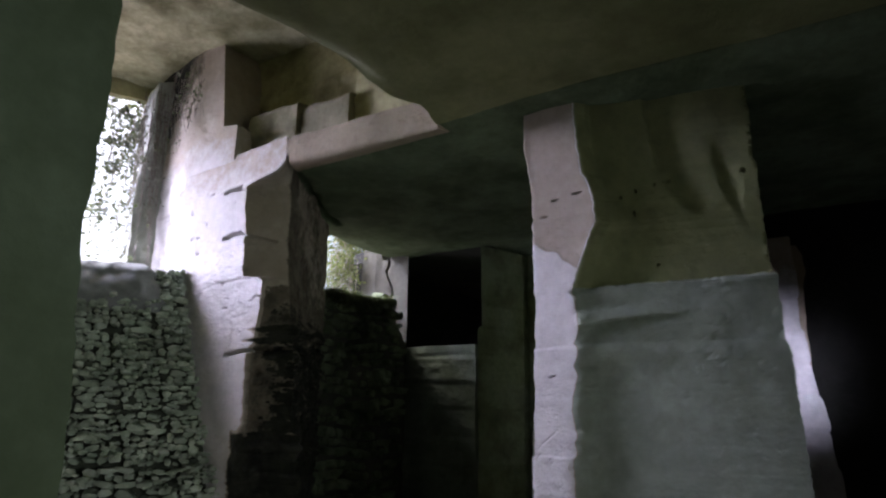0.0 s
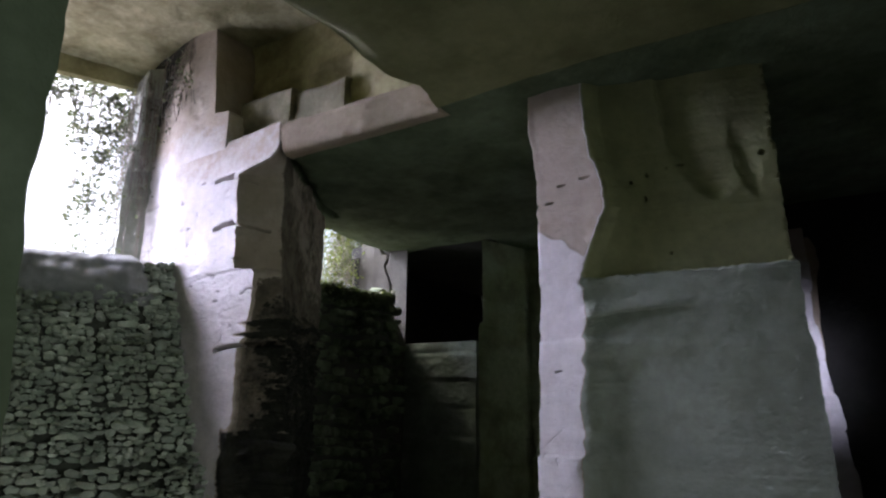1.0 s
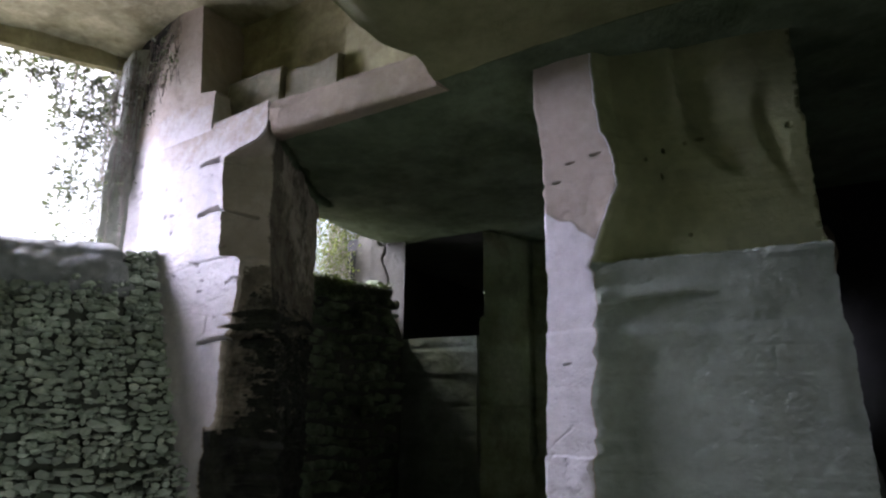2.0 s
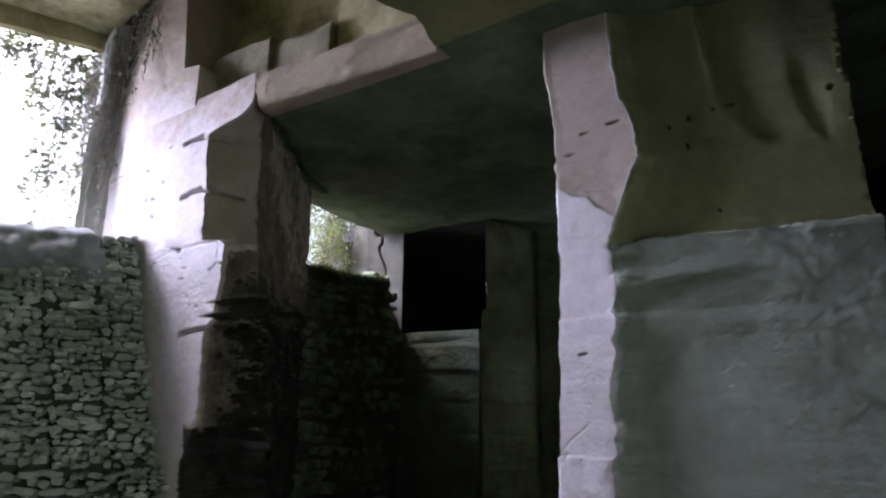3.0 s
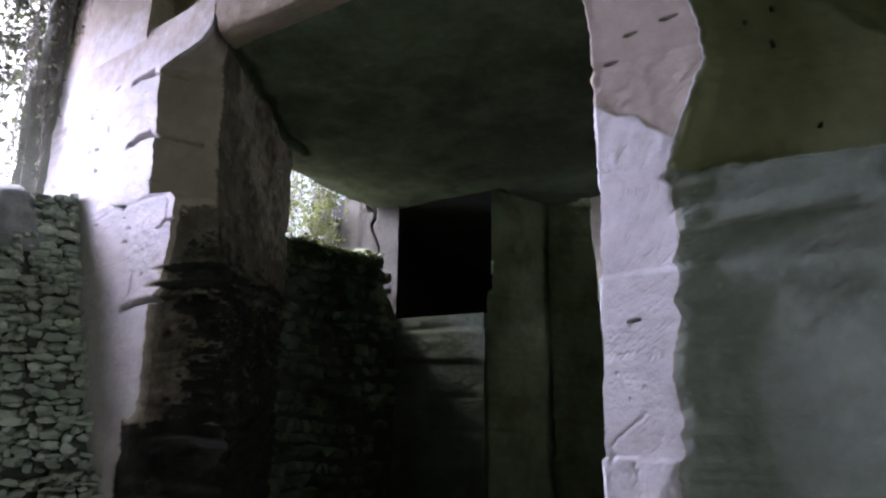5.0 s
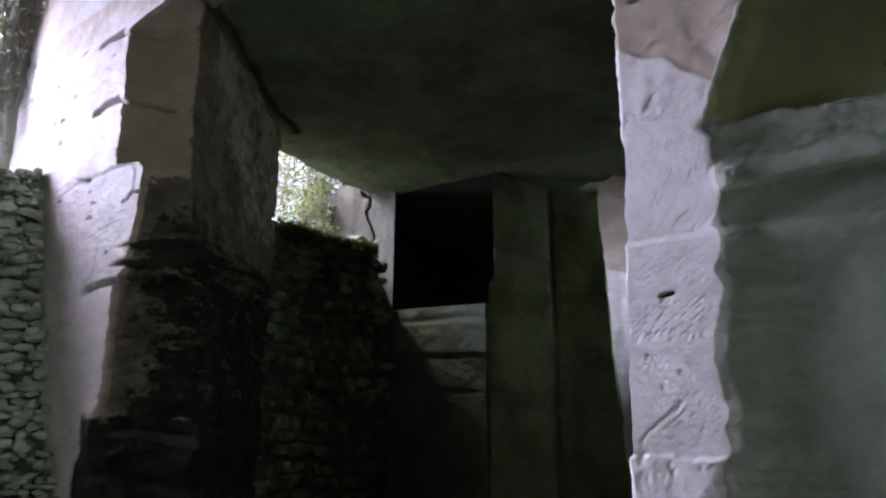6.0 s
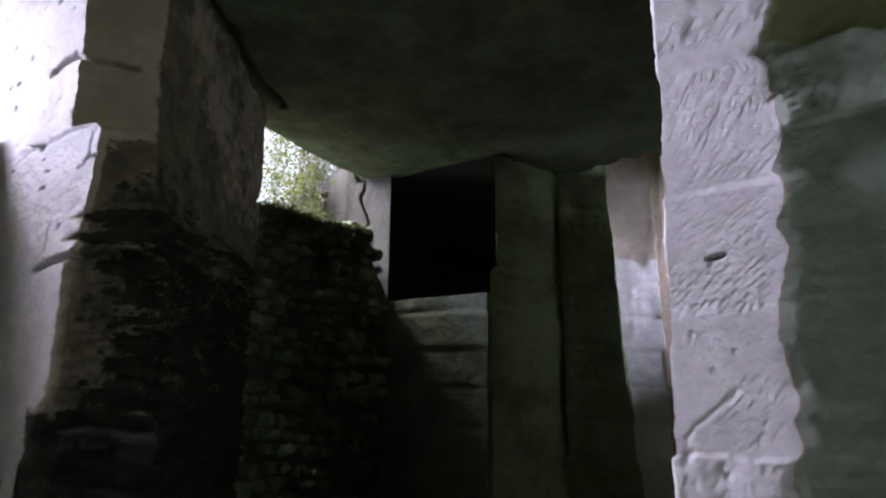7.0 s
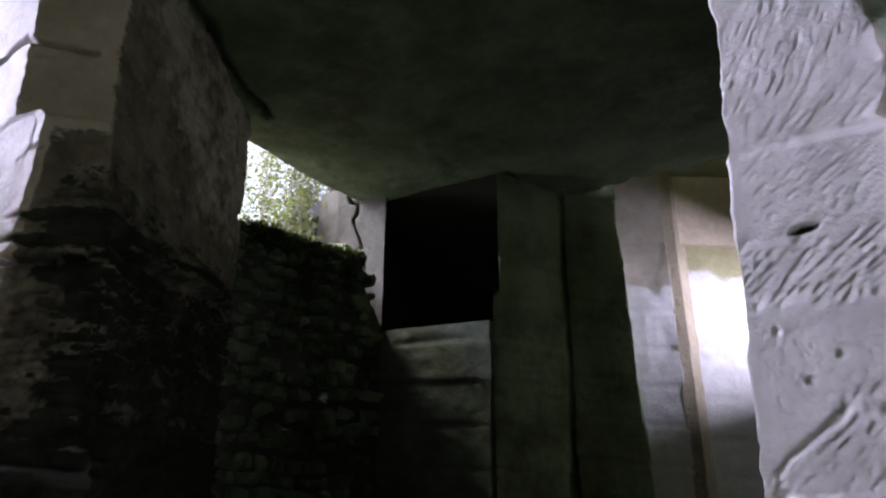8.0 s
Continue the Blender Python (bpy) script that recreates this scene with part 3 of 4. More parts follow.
# ---------------------------------------------------------------- left pillar beside the large window


def warped(s, z):
    """Height along the bed of the rock, whose layers wave and rise towards the back."""
    return z - 0.10 * steps(s, 1.9, 2.4) - 0.05 * np.maximum(s - 2.4, 0) + 0.05 * np.sin(2.6 * s) + 0.03 * vnoise(s * 1.6, z * 1.5, 7 + 0 * s)


def bedding(s, z):
    """Thin wavy black streaks along the bed of the rock, from 0 to 1."""
    zz = warped(s, z)
    lines = steps(vnoise(s * 0.9, zz * 17, 4 + 0 * s) + 0.45 * vnoise(s * 4, zz * 38, 8 + 0 * s), -0.25, 0.25)
    zone = steps(s, 1.66 + 0.2 * vnoise(z * 19, 0 * z, 3 + 0 * z), 2.05 + 0.2 * vnoise(z * 19, 0 * z, 3 + 0 * z)) * steps(zz, 2.36, 2.44) * (1 - steps(zz, 2.66, 2.82))
    return lines * zone


def layers(s, z):
    """Split beds that stand proud or fall back, sharp at their lips."""
    zz = warped(s, z)
    out = 0
    for pitch, amp, seed in ((0.085, 0.07, 3), (0.034, 0.032, 11)):
        h = zz / pitch + 0.5 * vnoise(s * 2.4, z * 0.7, seed + 0 * s)
        k = np.floor(h)
        f = h - k
        lip = hash01(k + 40, k * 0 + seed, np.floor(s * 1.4 + 0.6 * hash01(k + 9, k * 0, k * 0)))
        out = out + amp * (lip - 0.5) * (1 - 0.8 * np.abs(2 * f - 1) ** 6)
    return out


def pits(s, z, s0, s1, z0, z1, count, seed):
    """Small scattered holes and short nicks."""
    rnd = random.Random(seed)
    out = np.zeros(s.shape)
    for _ in range(count):
        hs, hz, w, h = rnd.uniform(s0, s1), rnd.uniform(z0, z1), rnd.uniform(0.01, 0.022), rnd.uniform(0.008, 0.016)
        if rnd.random() < 0.3:
            w *= 3
        out = np.maximum(out, 0.035 * (1 - steps(((s - hs) / w) ** 2 + ((z - hz) / h) ** 2, 0.4, 1.4)))
    return out


def left_relief(s, z, x, y):
    r = 0.025 * fbm(x / 0.7, y / 0.7, z / 0.7, 5) + 0.008 * fbm(x * 6, y * 6, z * 9, 4) + 0.004 * fbm(x * 18, y * 18, z * 24, 3)
    wob = 0.008 * vnoise(s * 9, z * 9, 0 * s)
    # sawn slots
    for pts, w, deep in (([(1.28, 4.80), (1.5, 4.83), (1.72, 4.80)], 0.028, 0.13), ([(1.72, 4.78), (2.0, 4.74), (2.12, 4.68)], 0.010, 0.05),
                         ([(1.30, 4.085), (1.5, 4.125), (1.74, 4.13)], 0.028, 0.13), ([(1.74, 4.11), (2.0, 4.06), (2.3, 3.985)], 0.016, 0.09),
                         ([(1.40, 2.40), (1.75, 2.445), (2.1, 2.47)], 0.024, 0.16), ([(2.1, 2.47), (2.5, 2.50), (3.0, 2.44)], 0.030, 0.14),
                         ([(1.40, 2.41), (1.41, 2.6), (1.43, 2.74)], 0.007, 0.03), ([(0.5, 3.35), (1.0, 3.42), (1.75, 3.44)], 0.010, 0.008), ([(0.6, 2.80), (1.2, 2.86), (1.7, 2.97)], 0.008, 0.005)):
        r = r - deep * np.exp(-(to_line(s, z + wob, pts) / w) ** 4)
    r = r - 0.012 * np.exp(-(to_line(s, z + 0.05 * vnoise(z * 7, 0 * z, 0 * z), [(1.76, 3.44), (1.80, 3.2), (1.70, 3.05)]) / 0.012) ** 2)
    side = steps(s, 1.85, 2.1)
    low = side * (1 - steps(warped(s, z), 2.72, 2.86))
    r = r + low * (layers(s, z) + 0.05 * fbm(x * 3, y * 3, z * 5, 4) + 0.02 * fbm(x * 9, y * 9, z * 18, 3))
    # a thick bed that overhangs, and the worn rock above it
    lip = warped(s, z)
    r = r + 0.11 * steps(s, 1.9, 2.5) * (1 - steps(s, 4.8, 5.4)) * steps(lip, 2.52, 2.56) * (1 - steps(lip, 2.70, 2.84))
    r = r + steps(s, 2.4, 2.7) * steps(z, 2.7, 2.95) * (0.03 * fbm(x * 4, y * 4, z * 4, 5) - 0.03 * steps(fbm(x * 7, y * 7, z * 7, 3), 0.28, 0.42))
    r = r + 0.09 * steps(s, 1.7, 1.85) * (1 - steps(s, 2.6, 3.2)) * (1 - steps(z, 1.3, 1.5)) * (0.3 + fbm(x * 4, y * 4, z * 4, 4))
    r = r - pits(s, z, 0.1, 1.95, 1.8, 5.3, 30, 13) - 0.6 * pits(s, z, 1.9, 2.5, 1.5, 2.4, 26, 19) - 1.3 * pits(s, z, 2.4, 5.2, 2.8, 4.3, 60, 23)
    r = r - 0.03 * bedding(s, z)
    for hs, hz, w in ((1.12, 3.43, 0.04), (0.62, 3.95, 0.02), (2.02, 2.16, 0.03), (0.8, 4.4, 0.02), (2.55, 3.62, 0.05)):
        e = ((s - hs) / w) ** 2 + ((z - hz) / w) ** 2
        r = r - 0.08 * (1 - steps(e, 0.5, 1.3))
    return r


def stain_and_shade(s, z, x, y):
    """1: tan, 2: brown stains and painted shade, 3: soot, algae and deep painted shade."""
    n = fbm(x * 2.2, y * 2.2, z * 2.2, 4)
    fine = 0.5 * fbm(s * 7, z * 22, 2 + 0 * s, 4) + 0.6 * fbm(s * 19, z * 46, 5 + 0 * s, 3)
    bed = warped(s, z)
    # Faces turned from the window take tan and brown for their shade.
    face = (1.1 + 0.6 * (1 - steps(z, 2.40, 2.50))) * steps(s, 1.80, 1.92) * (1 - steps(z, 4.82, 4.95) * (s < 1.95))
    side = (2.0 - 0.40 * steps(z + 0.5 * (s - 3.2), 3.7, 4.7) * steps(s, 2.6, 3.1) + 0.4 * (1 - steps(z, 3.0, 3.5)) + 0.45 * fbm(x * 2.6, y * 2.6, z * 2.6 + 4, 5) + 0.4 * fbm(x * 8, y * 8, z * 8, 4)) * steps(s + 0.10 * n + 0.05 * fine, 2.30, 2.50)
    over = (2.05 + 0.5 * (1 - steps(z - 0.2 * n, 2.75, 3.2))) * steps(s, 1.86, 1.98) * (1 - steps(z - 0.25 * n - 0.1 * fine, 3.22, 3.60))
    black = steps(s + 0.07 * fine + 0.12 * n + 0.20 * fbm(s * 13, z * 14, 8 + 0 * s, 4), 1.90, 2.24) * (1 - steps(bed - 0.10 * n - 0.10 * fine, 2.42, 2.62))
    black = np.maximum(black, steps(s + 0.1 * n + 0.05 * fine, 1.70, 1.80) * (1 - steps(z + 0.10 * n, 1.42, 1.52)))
    # bare stone shows through the black in short streaks
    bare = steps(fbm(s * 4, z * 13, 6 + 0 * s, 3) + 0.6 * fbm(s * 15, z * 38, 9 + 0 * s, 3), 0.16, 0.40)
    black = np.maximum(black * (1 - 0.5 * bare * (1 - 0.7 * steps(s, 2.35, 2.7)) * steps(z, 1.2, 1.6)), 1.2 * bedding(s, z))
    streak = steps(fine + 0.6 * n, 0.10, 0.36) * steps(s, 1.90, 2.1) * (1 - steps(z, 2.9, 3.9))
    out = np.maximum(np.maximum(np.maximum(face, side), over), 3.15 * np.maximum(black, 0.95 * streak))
    # dark coat that fades out above the overhanging bed
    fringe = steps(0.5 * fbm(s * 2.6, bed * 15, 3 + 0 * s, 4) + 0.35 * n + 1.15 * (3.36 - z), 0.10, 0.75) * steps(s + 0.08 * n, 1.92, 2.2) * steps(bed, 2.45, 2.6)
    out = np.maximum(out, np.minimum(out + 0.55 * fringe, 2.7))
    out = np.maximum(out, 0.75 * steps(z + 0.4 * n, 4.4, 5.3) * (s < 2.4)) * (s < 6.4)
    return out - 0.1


def left_pillar():
    def outline(cx, ex, back=0.0):
        return [(-8.7, 6.02 + back), (cx, 5.92), (ex, 6.28), (ex * 0.3 - 5.34, 7.5), (-8.0, 8.64), (-9.3, 8.8), (-10.5, 7.6), (-10.4, 6.32)]
    heights = [-0.3, 1.4, 1.52, 2.40, 2.47, 2.54, 2.95, 3.38, 3.44, 3.47, 4.78, 4.82, 4.86, 4.95, 5.05, 5.43]
    nose = [-6.85, -6.85, -6.80, -6.86, -6.84, -6.74, -6.66, -6.64, -6.70, -7.03, -7.13, -7.13, -6.95, -6.5, -6.37, -6.37]
    heel = [-6.2, -6.2, -6.26, -6.30, -6.32, -6.34, -6.42, -6.5, -6.52, -6.55, -6.60, -6.60, -6.60, -6.58, -6.58, -6.58]
    levels = []
    for z in np.arange(-0.3, 5.431, 0.02):
        chip = 0.016 * float(vnoise(z * 9, 0, 3)) + 0.012 * float(vnoise(z * 27, 0, 8))
        levels.append((z, outline(float(np.interp(z, heights, nose)) + chip, float(np.interp(z, heights, heel)) + 0.6 * float(vnoise(z * 6, 0, 5)) * 0.03, 0.05 * float(steps(z, 5.24, 5.43)))))
    return prism("pillar_window", levels, [0.014, 0.014, 0.022, 0.03, 0.1, 0.2, 0.2, 0.06], left_relief, M_STAIN_SHADE, 0.013, None, "", stain_and_shade)


tagged(left_pillar(), "pale stone pillar with sawn slots, stains and painted shade on its far side", "pillar", kind="structure")

# upper wall over the pillar, the niche and the lintel
tagged(prism("wall_upper", [(5.2, [(-10.4, 6.32), (-8.7, 6.06), (-7.52, 6.006), (-7.5, 7.3), (-10.5, 7.6)]), (5.36, [(-10.4, 6.32), (-8.7, 6.02), (-7.52, 5.966), (-7.5, 7.3), (-10.5, 7.6)]), (5.9, [(-10.4, 6.32), (-8.7, 6.02), (-7.52, 5.966), (-7.5, 7.3), (-10.5, 7.6)]),
                            (5.94, [(-10.4, 6.32), (-8.7, 6.02), (-7.85, 5.98), (-7.8, 7.3), (-10.5, 7.6)]), (7.6, [(-10.4, 6.32), (-8.7, 6.02), (-8.08, 6.0), (-8.05, 7.3), (-10.5, 7.6)])],
             [0.05, 0.03, 0.05, 0.3, 0.3], lambda s, z, x, y: 0.03 * fbm(x / 0.7, y / 0.7, z / 0.7, 5) + 0.012 * fbm(x * 6, y * 6, z * 9, 4), M_STAIN_SHADE, 0.05, None, "", lambda s, z, x, y: steps(-x + 0.5 * fbm(x * 2, y * 2, z * 2, 4) + 0.45 * np.maximum(z - 6.1, 0), 8.9, 9.6) * steps(z, 5.7, 6.3) * 1.9 + 0.9 * steps(z + 0.5 * fbm(x * 1.5, y, z * 1.5, 3), 4.7, 6.0)), "stained pale stone wall above the window pillar", "wall", kind="structure")
tagged(block("wall_niche", -8.2, 6.72, -3.3, 7.4, 5.345, 7.6, 0.06, quarried(0.06, 0.7, 5), M_BROWN, 0.05), "stained stone back of the high niche", "wall", kind="structure")
tagged(block("wall_niche_east", -5.6, 6.42, -3.3, 6.8, 5.345, 7.6, 0.05, quarried(0.04, 0.6, 6), M_BROWN, 0.05), "olive-brown stone back of the high niche", "wall", kind="structure")
tagged(block("wall_niche_end", -3.62, 6.05, -2.9, 7.4, 5.3, 7.6, 0.1, rough(0.03, 0.5, 5), M_BROWN, 0.08), "stained stone end of the high niche", "wall", kind="structure")
def lintel_plan(y0, y1, back=6.34):
    return [(-6.315, y0), (-3.92, y1), (-3.92, back), (-6.315 - 0.53 * (back - 5.94), back)]


tagged(prism("trim_lintel", [(4.99, lintel_plan(5.99, 6.05, 6.06)), (5.02, lintel_plan(5.955, 6.02, 6.14)), (5.06, lintel_plan(5.942, 6.008)), (5.12, lintel_plan(5.935, 6.0)), (5.36, lintel_plan(5.931, 5.995)), (5.43, lintel_plan(5.99, 6.03))],
                      [0.02, 0.05, 0.1, 0.05], lambda s, z, x, y: 0.035 * fbm(x / 0.7, y / 0.7, z / 0.7, 5) + 0.022 * fbm(x * 6, y * 6, z * 9, 4) + 0.009 * fbm(x * 16, y * 16, z * 20, 3) - 0.35 * pits(s, z, 0.1, 0.9, 5.2, 5.4, 14, 5)
                      + 0.03 * np.exp(-(((s - 0.16) / 0.10) ** 2 + ((z - 5.26) / 0.05) ** 2)) + 0.02 * np.exp(-(((s - 0.62) / 0.05) ** 2 + ((z - 5.04) / 0.04) ** 2)), M_TAN, 0.02), "pale stone lintel edge of the back bay roof", "lintel", kind="structure")


def worn_block(name, x0, y0, x1, y1, z0, z1, seed, label):
    """A rough block with a broken, uneven top."""
    def plan(d):
        return box_plan(x0, y0 + d, x1, y1)
    ob = prism(name, [(z0, plan(0)), (z1 - 0.06, plan(0)), (z1 - 0.02, plan(0.015)), (z1, plan(0.05))], 0.035, quarried(0.03, 0.35, seed), M_STEP, 0.03)
    for v in ob.data.vertices:
        if v.co.z > z1 - 0.25:
            v.co.z += 0.03 * noise.fractal(Vector((v.co.x * 3.1, v.co.y * 0.8, seed)), 1.0, 2.0, 4) * min(1, (v.co.z - z1 + 0.25) / 0.2)
    return tagged(ob, label, "stone step", kind="structure")


worn_block("trim_step", -7.56, 6.24, -6.56, 6.75, 5.345, 6.17, 8, "rough stone step left in the niche")
worn_block("trim_step_far", -6.50, 6.32, -5.62, 6.75, 5.345, 6.10, 9, "rough lower stone step left in the niche")

# ---------------------------------------------------------------- outer wall of the recess with the large window
WD = Vector((-0.45, -0.893, 0))
WN = Vector((-0.893, 0.45, 0))


def outer(s, out):
    p = Vector((-10.4, 6.32, 0)) + WD * s + WN * out
    return (p.x, p.y)


def outer_piece(name, s0, s1, z0, z1, depth, mat, label, amount=0.05):
    p = [outer(s1, 0), outer(s0, 0), outer(s0, depth), outer(s1, depth)]
    return tagged(prism(name, [(z0, p), (z1, p)], 0.08, rough(amount, 0.5, z0), mat, 0.06), label, "wall", kind="structure")


outer_piece("wall_window_head", -0.3, 6.2, 7.2, 7.62, 0.15, M_BROWN, "pale mossy stone head over the large window")
def window_jamb():
    """The backlit end of the window wall, which stands a little into the recess."""
    def plan(d):
        return [(-9.93 - d, 5.975 - 0.5 * d), (-9.52, 6.19), (-9.6, 6.6), (-10.6, 6.6), (-10.46, 6.24)]
    return prism("wall_window_jamb", [(3.4, plan(0.02)), (4.6, plan(0.03)), (5.4, plan(0.0)), (6.4, plan(-0.06)), (7.3, plan(-0.12))], [0.03, 0.08, 0.3, 0.3, 0.05],
                 lambda s, z, x, y: 0.05 * fbm(x / 0.4, y / 0.4, z / 0.5, 5) + 0.012 * fbm(x * 9, y * 9, z * 9, 3), M_HALL, 0.04)


tagged(window_jamb(), "dark backlit stone jamb of the large window", "wall", kind="structure")
outer_piece("wall_window_sill", -0.3, 6.2, -0.3, 3.7, 0.7, M_DARK, "stone wall below the large window")
tagged(prism("wall_near", [(z, box_plan(-13.3, -2.2, -2.85 + d, 1.5)) for z, d in ((-0.3, 0.12), (1.2, 0.07), (2.5, 0.02), (4.0, 0.0), (7.6, 0.0))], [0.15, 0.05, 0.06, 0.3],
             lambda s, z, x, y: 0.05 * fbm(x / 0.8 + 3, y / 0.8, z / 0.8, 5) + 0.02 * fbm(x * 5, y * 5, z * 5, 4), M_NEAR, 0.05), "dark near wall of cut stone", "wall", kind="structure")
outer_piece("wall_window_end", 5.2, 6.4, 3.6, 7.3, 0.9, M_HALL, "dark stone end of the large window")

# ---------------------------------------------------------------- back bay
# wall with the crack, between the small window and the dark doorway


def crack_relief(s, z, x, y):
    r = 0.03 * fbm(x / 0.6, y / 0.6, z / 0.6, 4)
    line = [(0.66, 5.15), (0.72, 5.03), (0.84, 5.0), (0.86, 4.86), (0.78, 4.76), (0.86, 4.56), (0.93, 4.3), (0.95, 3.9), (0.96, 3.6)]
    return r - 0.16 * np.exp(-(to_line(s + 0.03 * vnoise(s * 9, z * 9, 0 * s), z, line) / (0.014 + 0.006 * vnoise(s * 5, z * 5, 3 + 0 * s))) ** 2)


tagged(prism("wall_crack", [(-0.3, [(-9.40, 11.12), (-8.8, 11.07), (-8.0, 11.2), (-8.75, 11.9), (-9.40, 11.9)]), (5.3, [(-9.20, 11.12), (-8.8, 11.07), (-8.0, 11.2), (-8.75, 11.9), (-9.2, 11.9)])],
             [0.02, 0.009, 0.08, 0.3, 0.3], crack_relief, M_JAMB, 0.018), "stone jamb wall with a jagged crack, colour darkened for weaker light", "wall", kind="structure")
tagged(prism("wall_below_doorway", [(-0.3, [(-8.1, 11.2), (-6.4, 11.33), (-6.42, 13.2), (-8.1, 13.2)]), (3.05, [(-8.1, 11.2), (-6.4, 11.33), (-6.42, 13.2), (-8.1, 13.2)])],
             [0.04, 0.2, 0.3, 0.2], quarried(0.04, 0.5, 4), M_BLUE_GREY, 0.04), "blue-grey stone wall below the dark doorway", "wall", kind="structure")
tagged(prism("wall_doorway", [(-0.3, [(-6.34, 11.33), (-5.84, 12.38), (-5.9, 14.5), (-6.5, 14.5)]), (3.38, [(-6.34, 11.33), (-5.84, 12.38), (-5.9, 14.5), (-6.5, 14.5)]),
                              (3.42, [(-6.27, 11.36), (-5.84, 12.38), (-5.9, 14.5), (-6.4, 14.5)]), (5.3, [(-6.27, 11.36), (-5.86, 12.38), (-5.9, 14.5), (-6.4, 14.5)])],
             [0.03, 0.1, 0.3, 0.1], quarried(0.03, 0.5, 7), M_WALL, 0.04), "damp, shade-tinted stone wall beside the dark doorway", "wall", kind="structure")
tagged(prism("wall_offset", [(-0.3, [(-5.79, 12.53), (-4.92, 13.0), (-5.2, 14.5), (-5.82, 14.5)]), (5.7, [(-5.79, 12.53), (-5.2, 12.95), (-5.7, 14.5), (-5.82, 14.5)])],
             [0.03, 0.08, 0.3, 0.3], quarried(0.03, 0.5, 9), M_WALL, 0.04), "damp, shade-tinted olive stone wall, set back in a step", "wall", kind="structure")
tagged(prism("wall_lit", [(-0.3, [(-5.6, 13.2), (-4.55, 13.5), (-4.5, 15), (-5.6, 15)]), (5.7, [(-5.6, 13.2), (-4.65, 13.5), (-4.6, 15), (-5.6, 15)])],
             [0.03, 0.08, 0.3, 0.3], quarried(0.03, 0.5, 1), M_PILLAR, 0.04, None, "", lambda s, z, x, y: steps(z + 0.1 * vnoise(s * 6, z * 3, 0 * s), 3.6, 3.85)), "pale stone wall lit from the side", "wall", kind="structure")
# Two hidden blocks added to trim the passage lamp's light below and above.
tagged(block("wall_light_stop_low", -1.6, 13.0, -1.3, 15.2, -0.3, 2.7, 0.15, rough(0.03, 0.5, 2), M_WALL, 0.1), "unseen low block that cuts the passage lamp's light below", "wall", kind="structure")
tagged(block("wall_light_stop_high", -1.6, 13.0, -1.3, 15.2, 3.5, 5.7, 0.15, rough(0.03, 0.5, 2), M_WALL, 0.1), "unseen high block that cuts the passage lamp's light above", "wall", kind="structure")
tagged(prism("wall_lit_far", [(-0.3, [(-4.75, 13.62), (-3.4, 14.6), (0.6, 14.7), (0.6, 15.3), (-4.75, 15.3)]), (5.7, [(-4.75, 13.62), (-3.4, 14.6), (0.6, 14.7), (0.6, 15.3), (-4.75, 15.3)])], [0.05, 0.2, 0.3, 0.3, 0.3], quarried(0.03, 0.5, 2), M_FAR, 0.05, None, "", lambda s, z, x, y: steps(z + 0.12 * vnoise(x * 5, y * 5, z * 3), 3.75, 4.15)), "pale stone wall brightly lit by daylight", "wall", kind="structure")
tagged(prism("trim_jamb", [(-0.3, [(-4.57, 13.5), (-4.42, 13.56), (-4.36, 13.86), (-4.5, 13.86)]), (5.7, [(-4.66, 13.5), (-4.51, 13.56), (-4.45, 13.86), (-4.6, 13.86)])],
             0.02, lambda s, z, x, y: 0.02 * fbm(x * 3, y * 3, z * 3, 4), M_TAN, 0.03), "worn stone jamb at the corner of the lit passage", "jamb", kind="structure")
tagged(prism("trim_passage_ledge", [(4.42, [(-4.54, 13.65), (-3.44, 14.45), (-3.5, 14.6), (-4.65, 13.8)]), (5.7, [(-4.54, 13.65), (-3.44, 14.45), (-3.5, 14.6), (-4.65, 13.8)])],
             0.03, rough(0.02, 0.3, 4), M_LEDGE, 0.03), "tan stone block over the lit passage wall", "stone block", kind="structure")
# closing walls, mostly out of view, added to keep stray daylight out
tagged(block("wall_tunnel_east", -6.4, 14.4, -5.6, 19.0, -0.3, 5.3, 0.3, rough(0.05, 0.8, 2), M_SHADE_BLACK, 0.3), "dark east wall of the doorway tunnel", "wall", kind="structure")
tagged(block("wall_tunnel_corner", -9.6, 11.7, -8.86, 12.5, -0.3, 5.3, 0.2, rough(0.02, 0.8, 2), M_SHADE_BLACK, 0.3), "unseen dark block that stops light leaking into the tunnel", "wall", kind="structure")
tagged(block("wall_tunnel", -9.0, 18.6, -5.4, 19.4, -0.3, 5.3, 0.3, rough(0.05, 0.8, 2), M_SHADE_BLACK, 0.3), "dark end wall of the doorway tunnel", "wall", kind="structure")
tagged(block("wall_tunnel_side", -10.4, 12.2, -9.3, 19.0, -0.3, 5.3, 0.3, rough(0.05, 0.8, 2), M_SHADE_BLACK, 0.3), "dark side wall of the doorway tunnel", "wall", kind="structure")
def stub_levels(edge, y0, y1):
    """An upright slab from behind the tooled pillar to an uneven edge. edge: (height, where it ends)."""
    return [(z, [(-1.15, y0), (x, y0), (x - 0.04, y1), (-1.15, y1)]) for z, x in edge]


tagged(prism("wall_stub", stub_levels(((-0.3, -0.30), (1.56, -0.475), (2.37, -0.575), (3.19, -0.665), (3.95, -0.66), (4.58, -0.68)), 11.72, 11.98), [0.03, 0.05, 0.3, 0.3],
             quarried(0.025, 0.4, 3), M_PILLAR, 0.04, None, "", lambda s, z, x, y: steps(z + 0.15 * vnoise(s * 5, z * 3, 0 * s), 3.5, 4.2)), "narrow stub of pale stone wall lit by daylight", "wall", kind="structure")
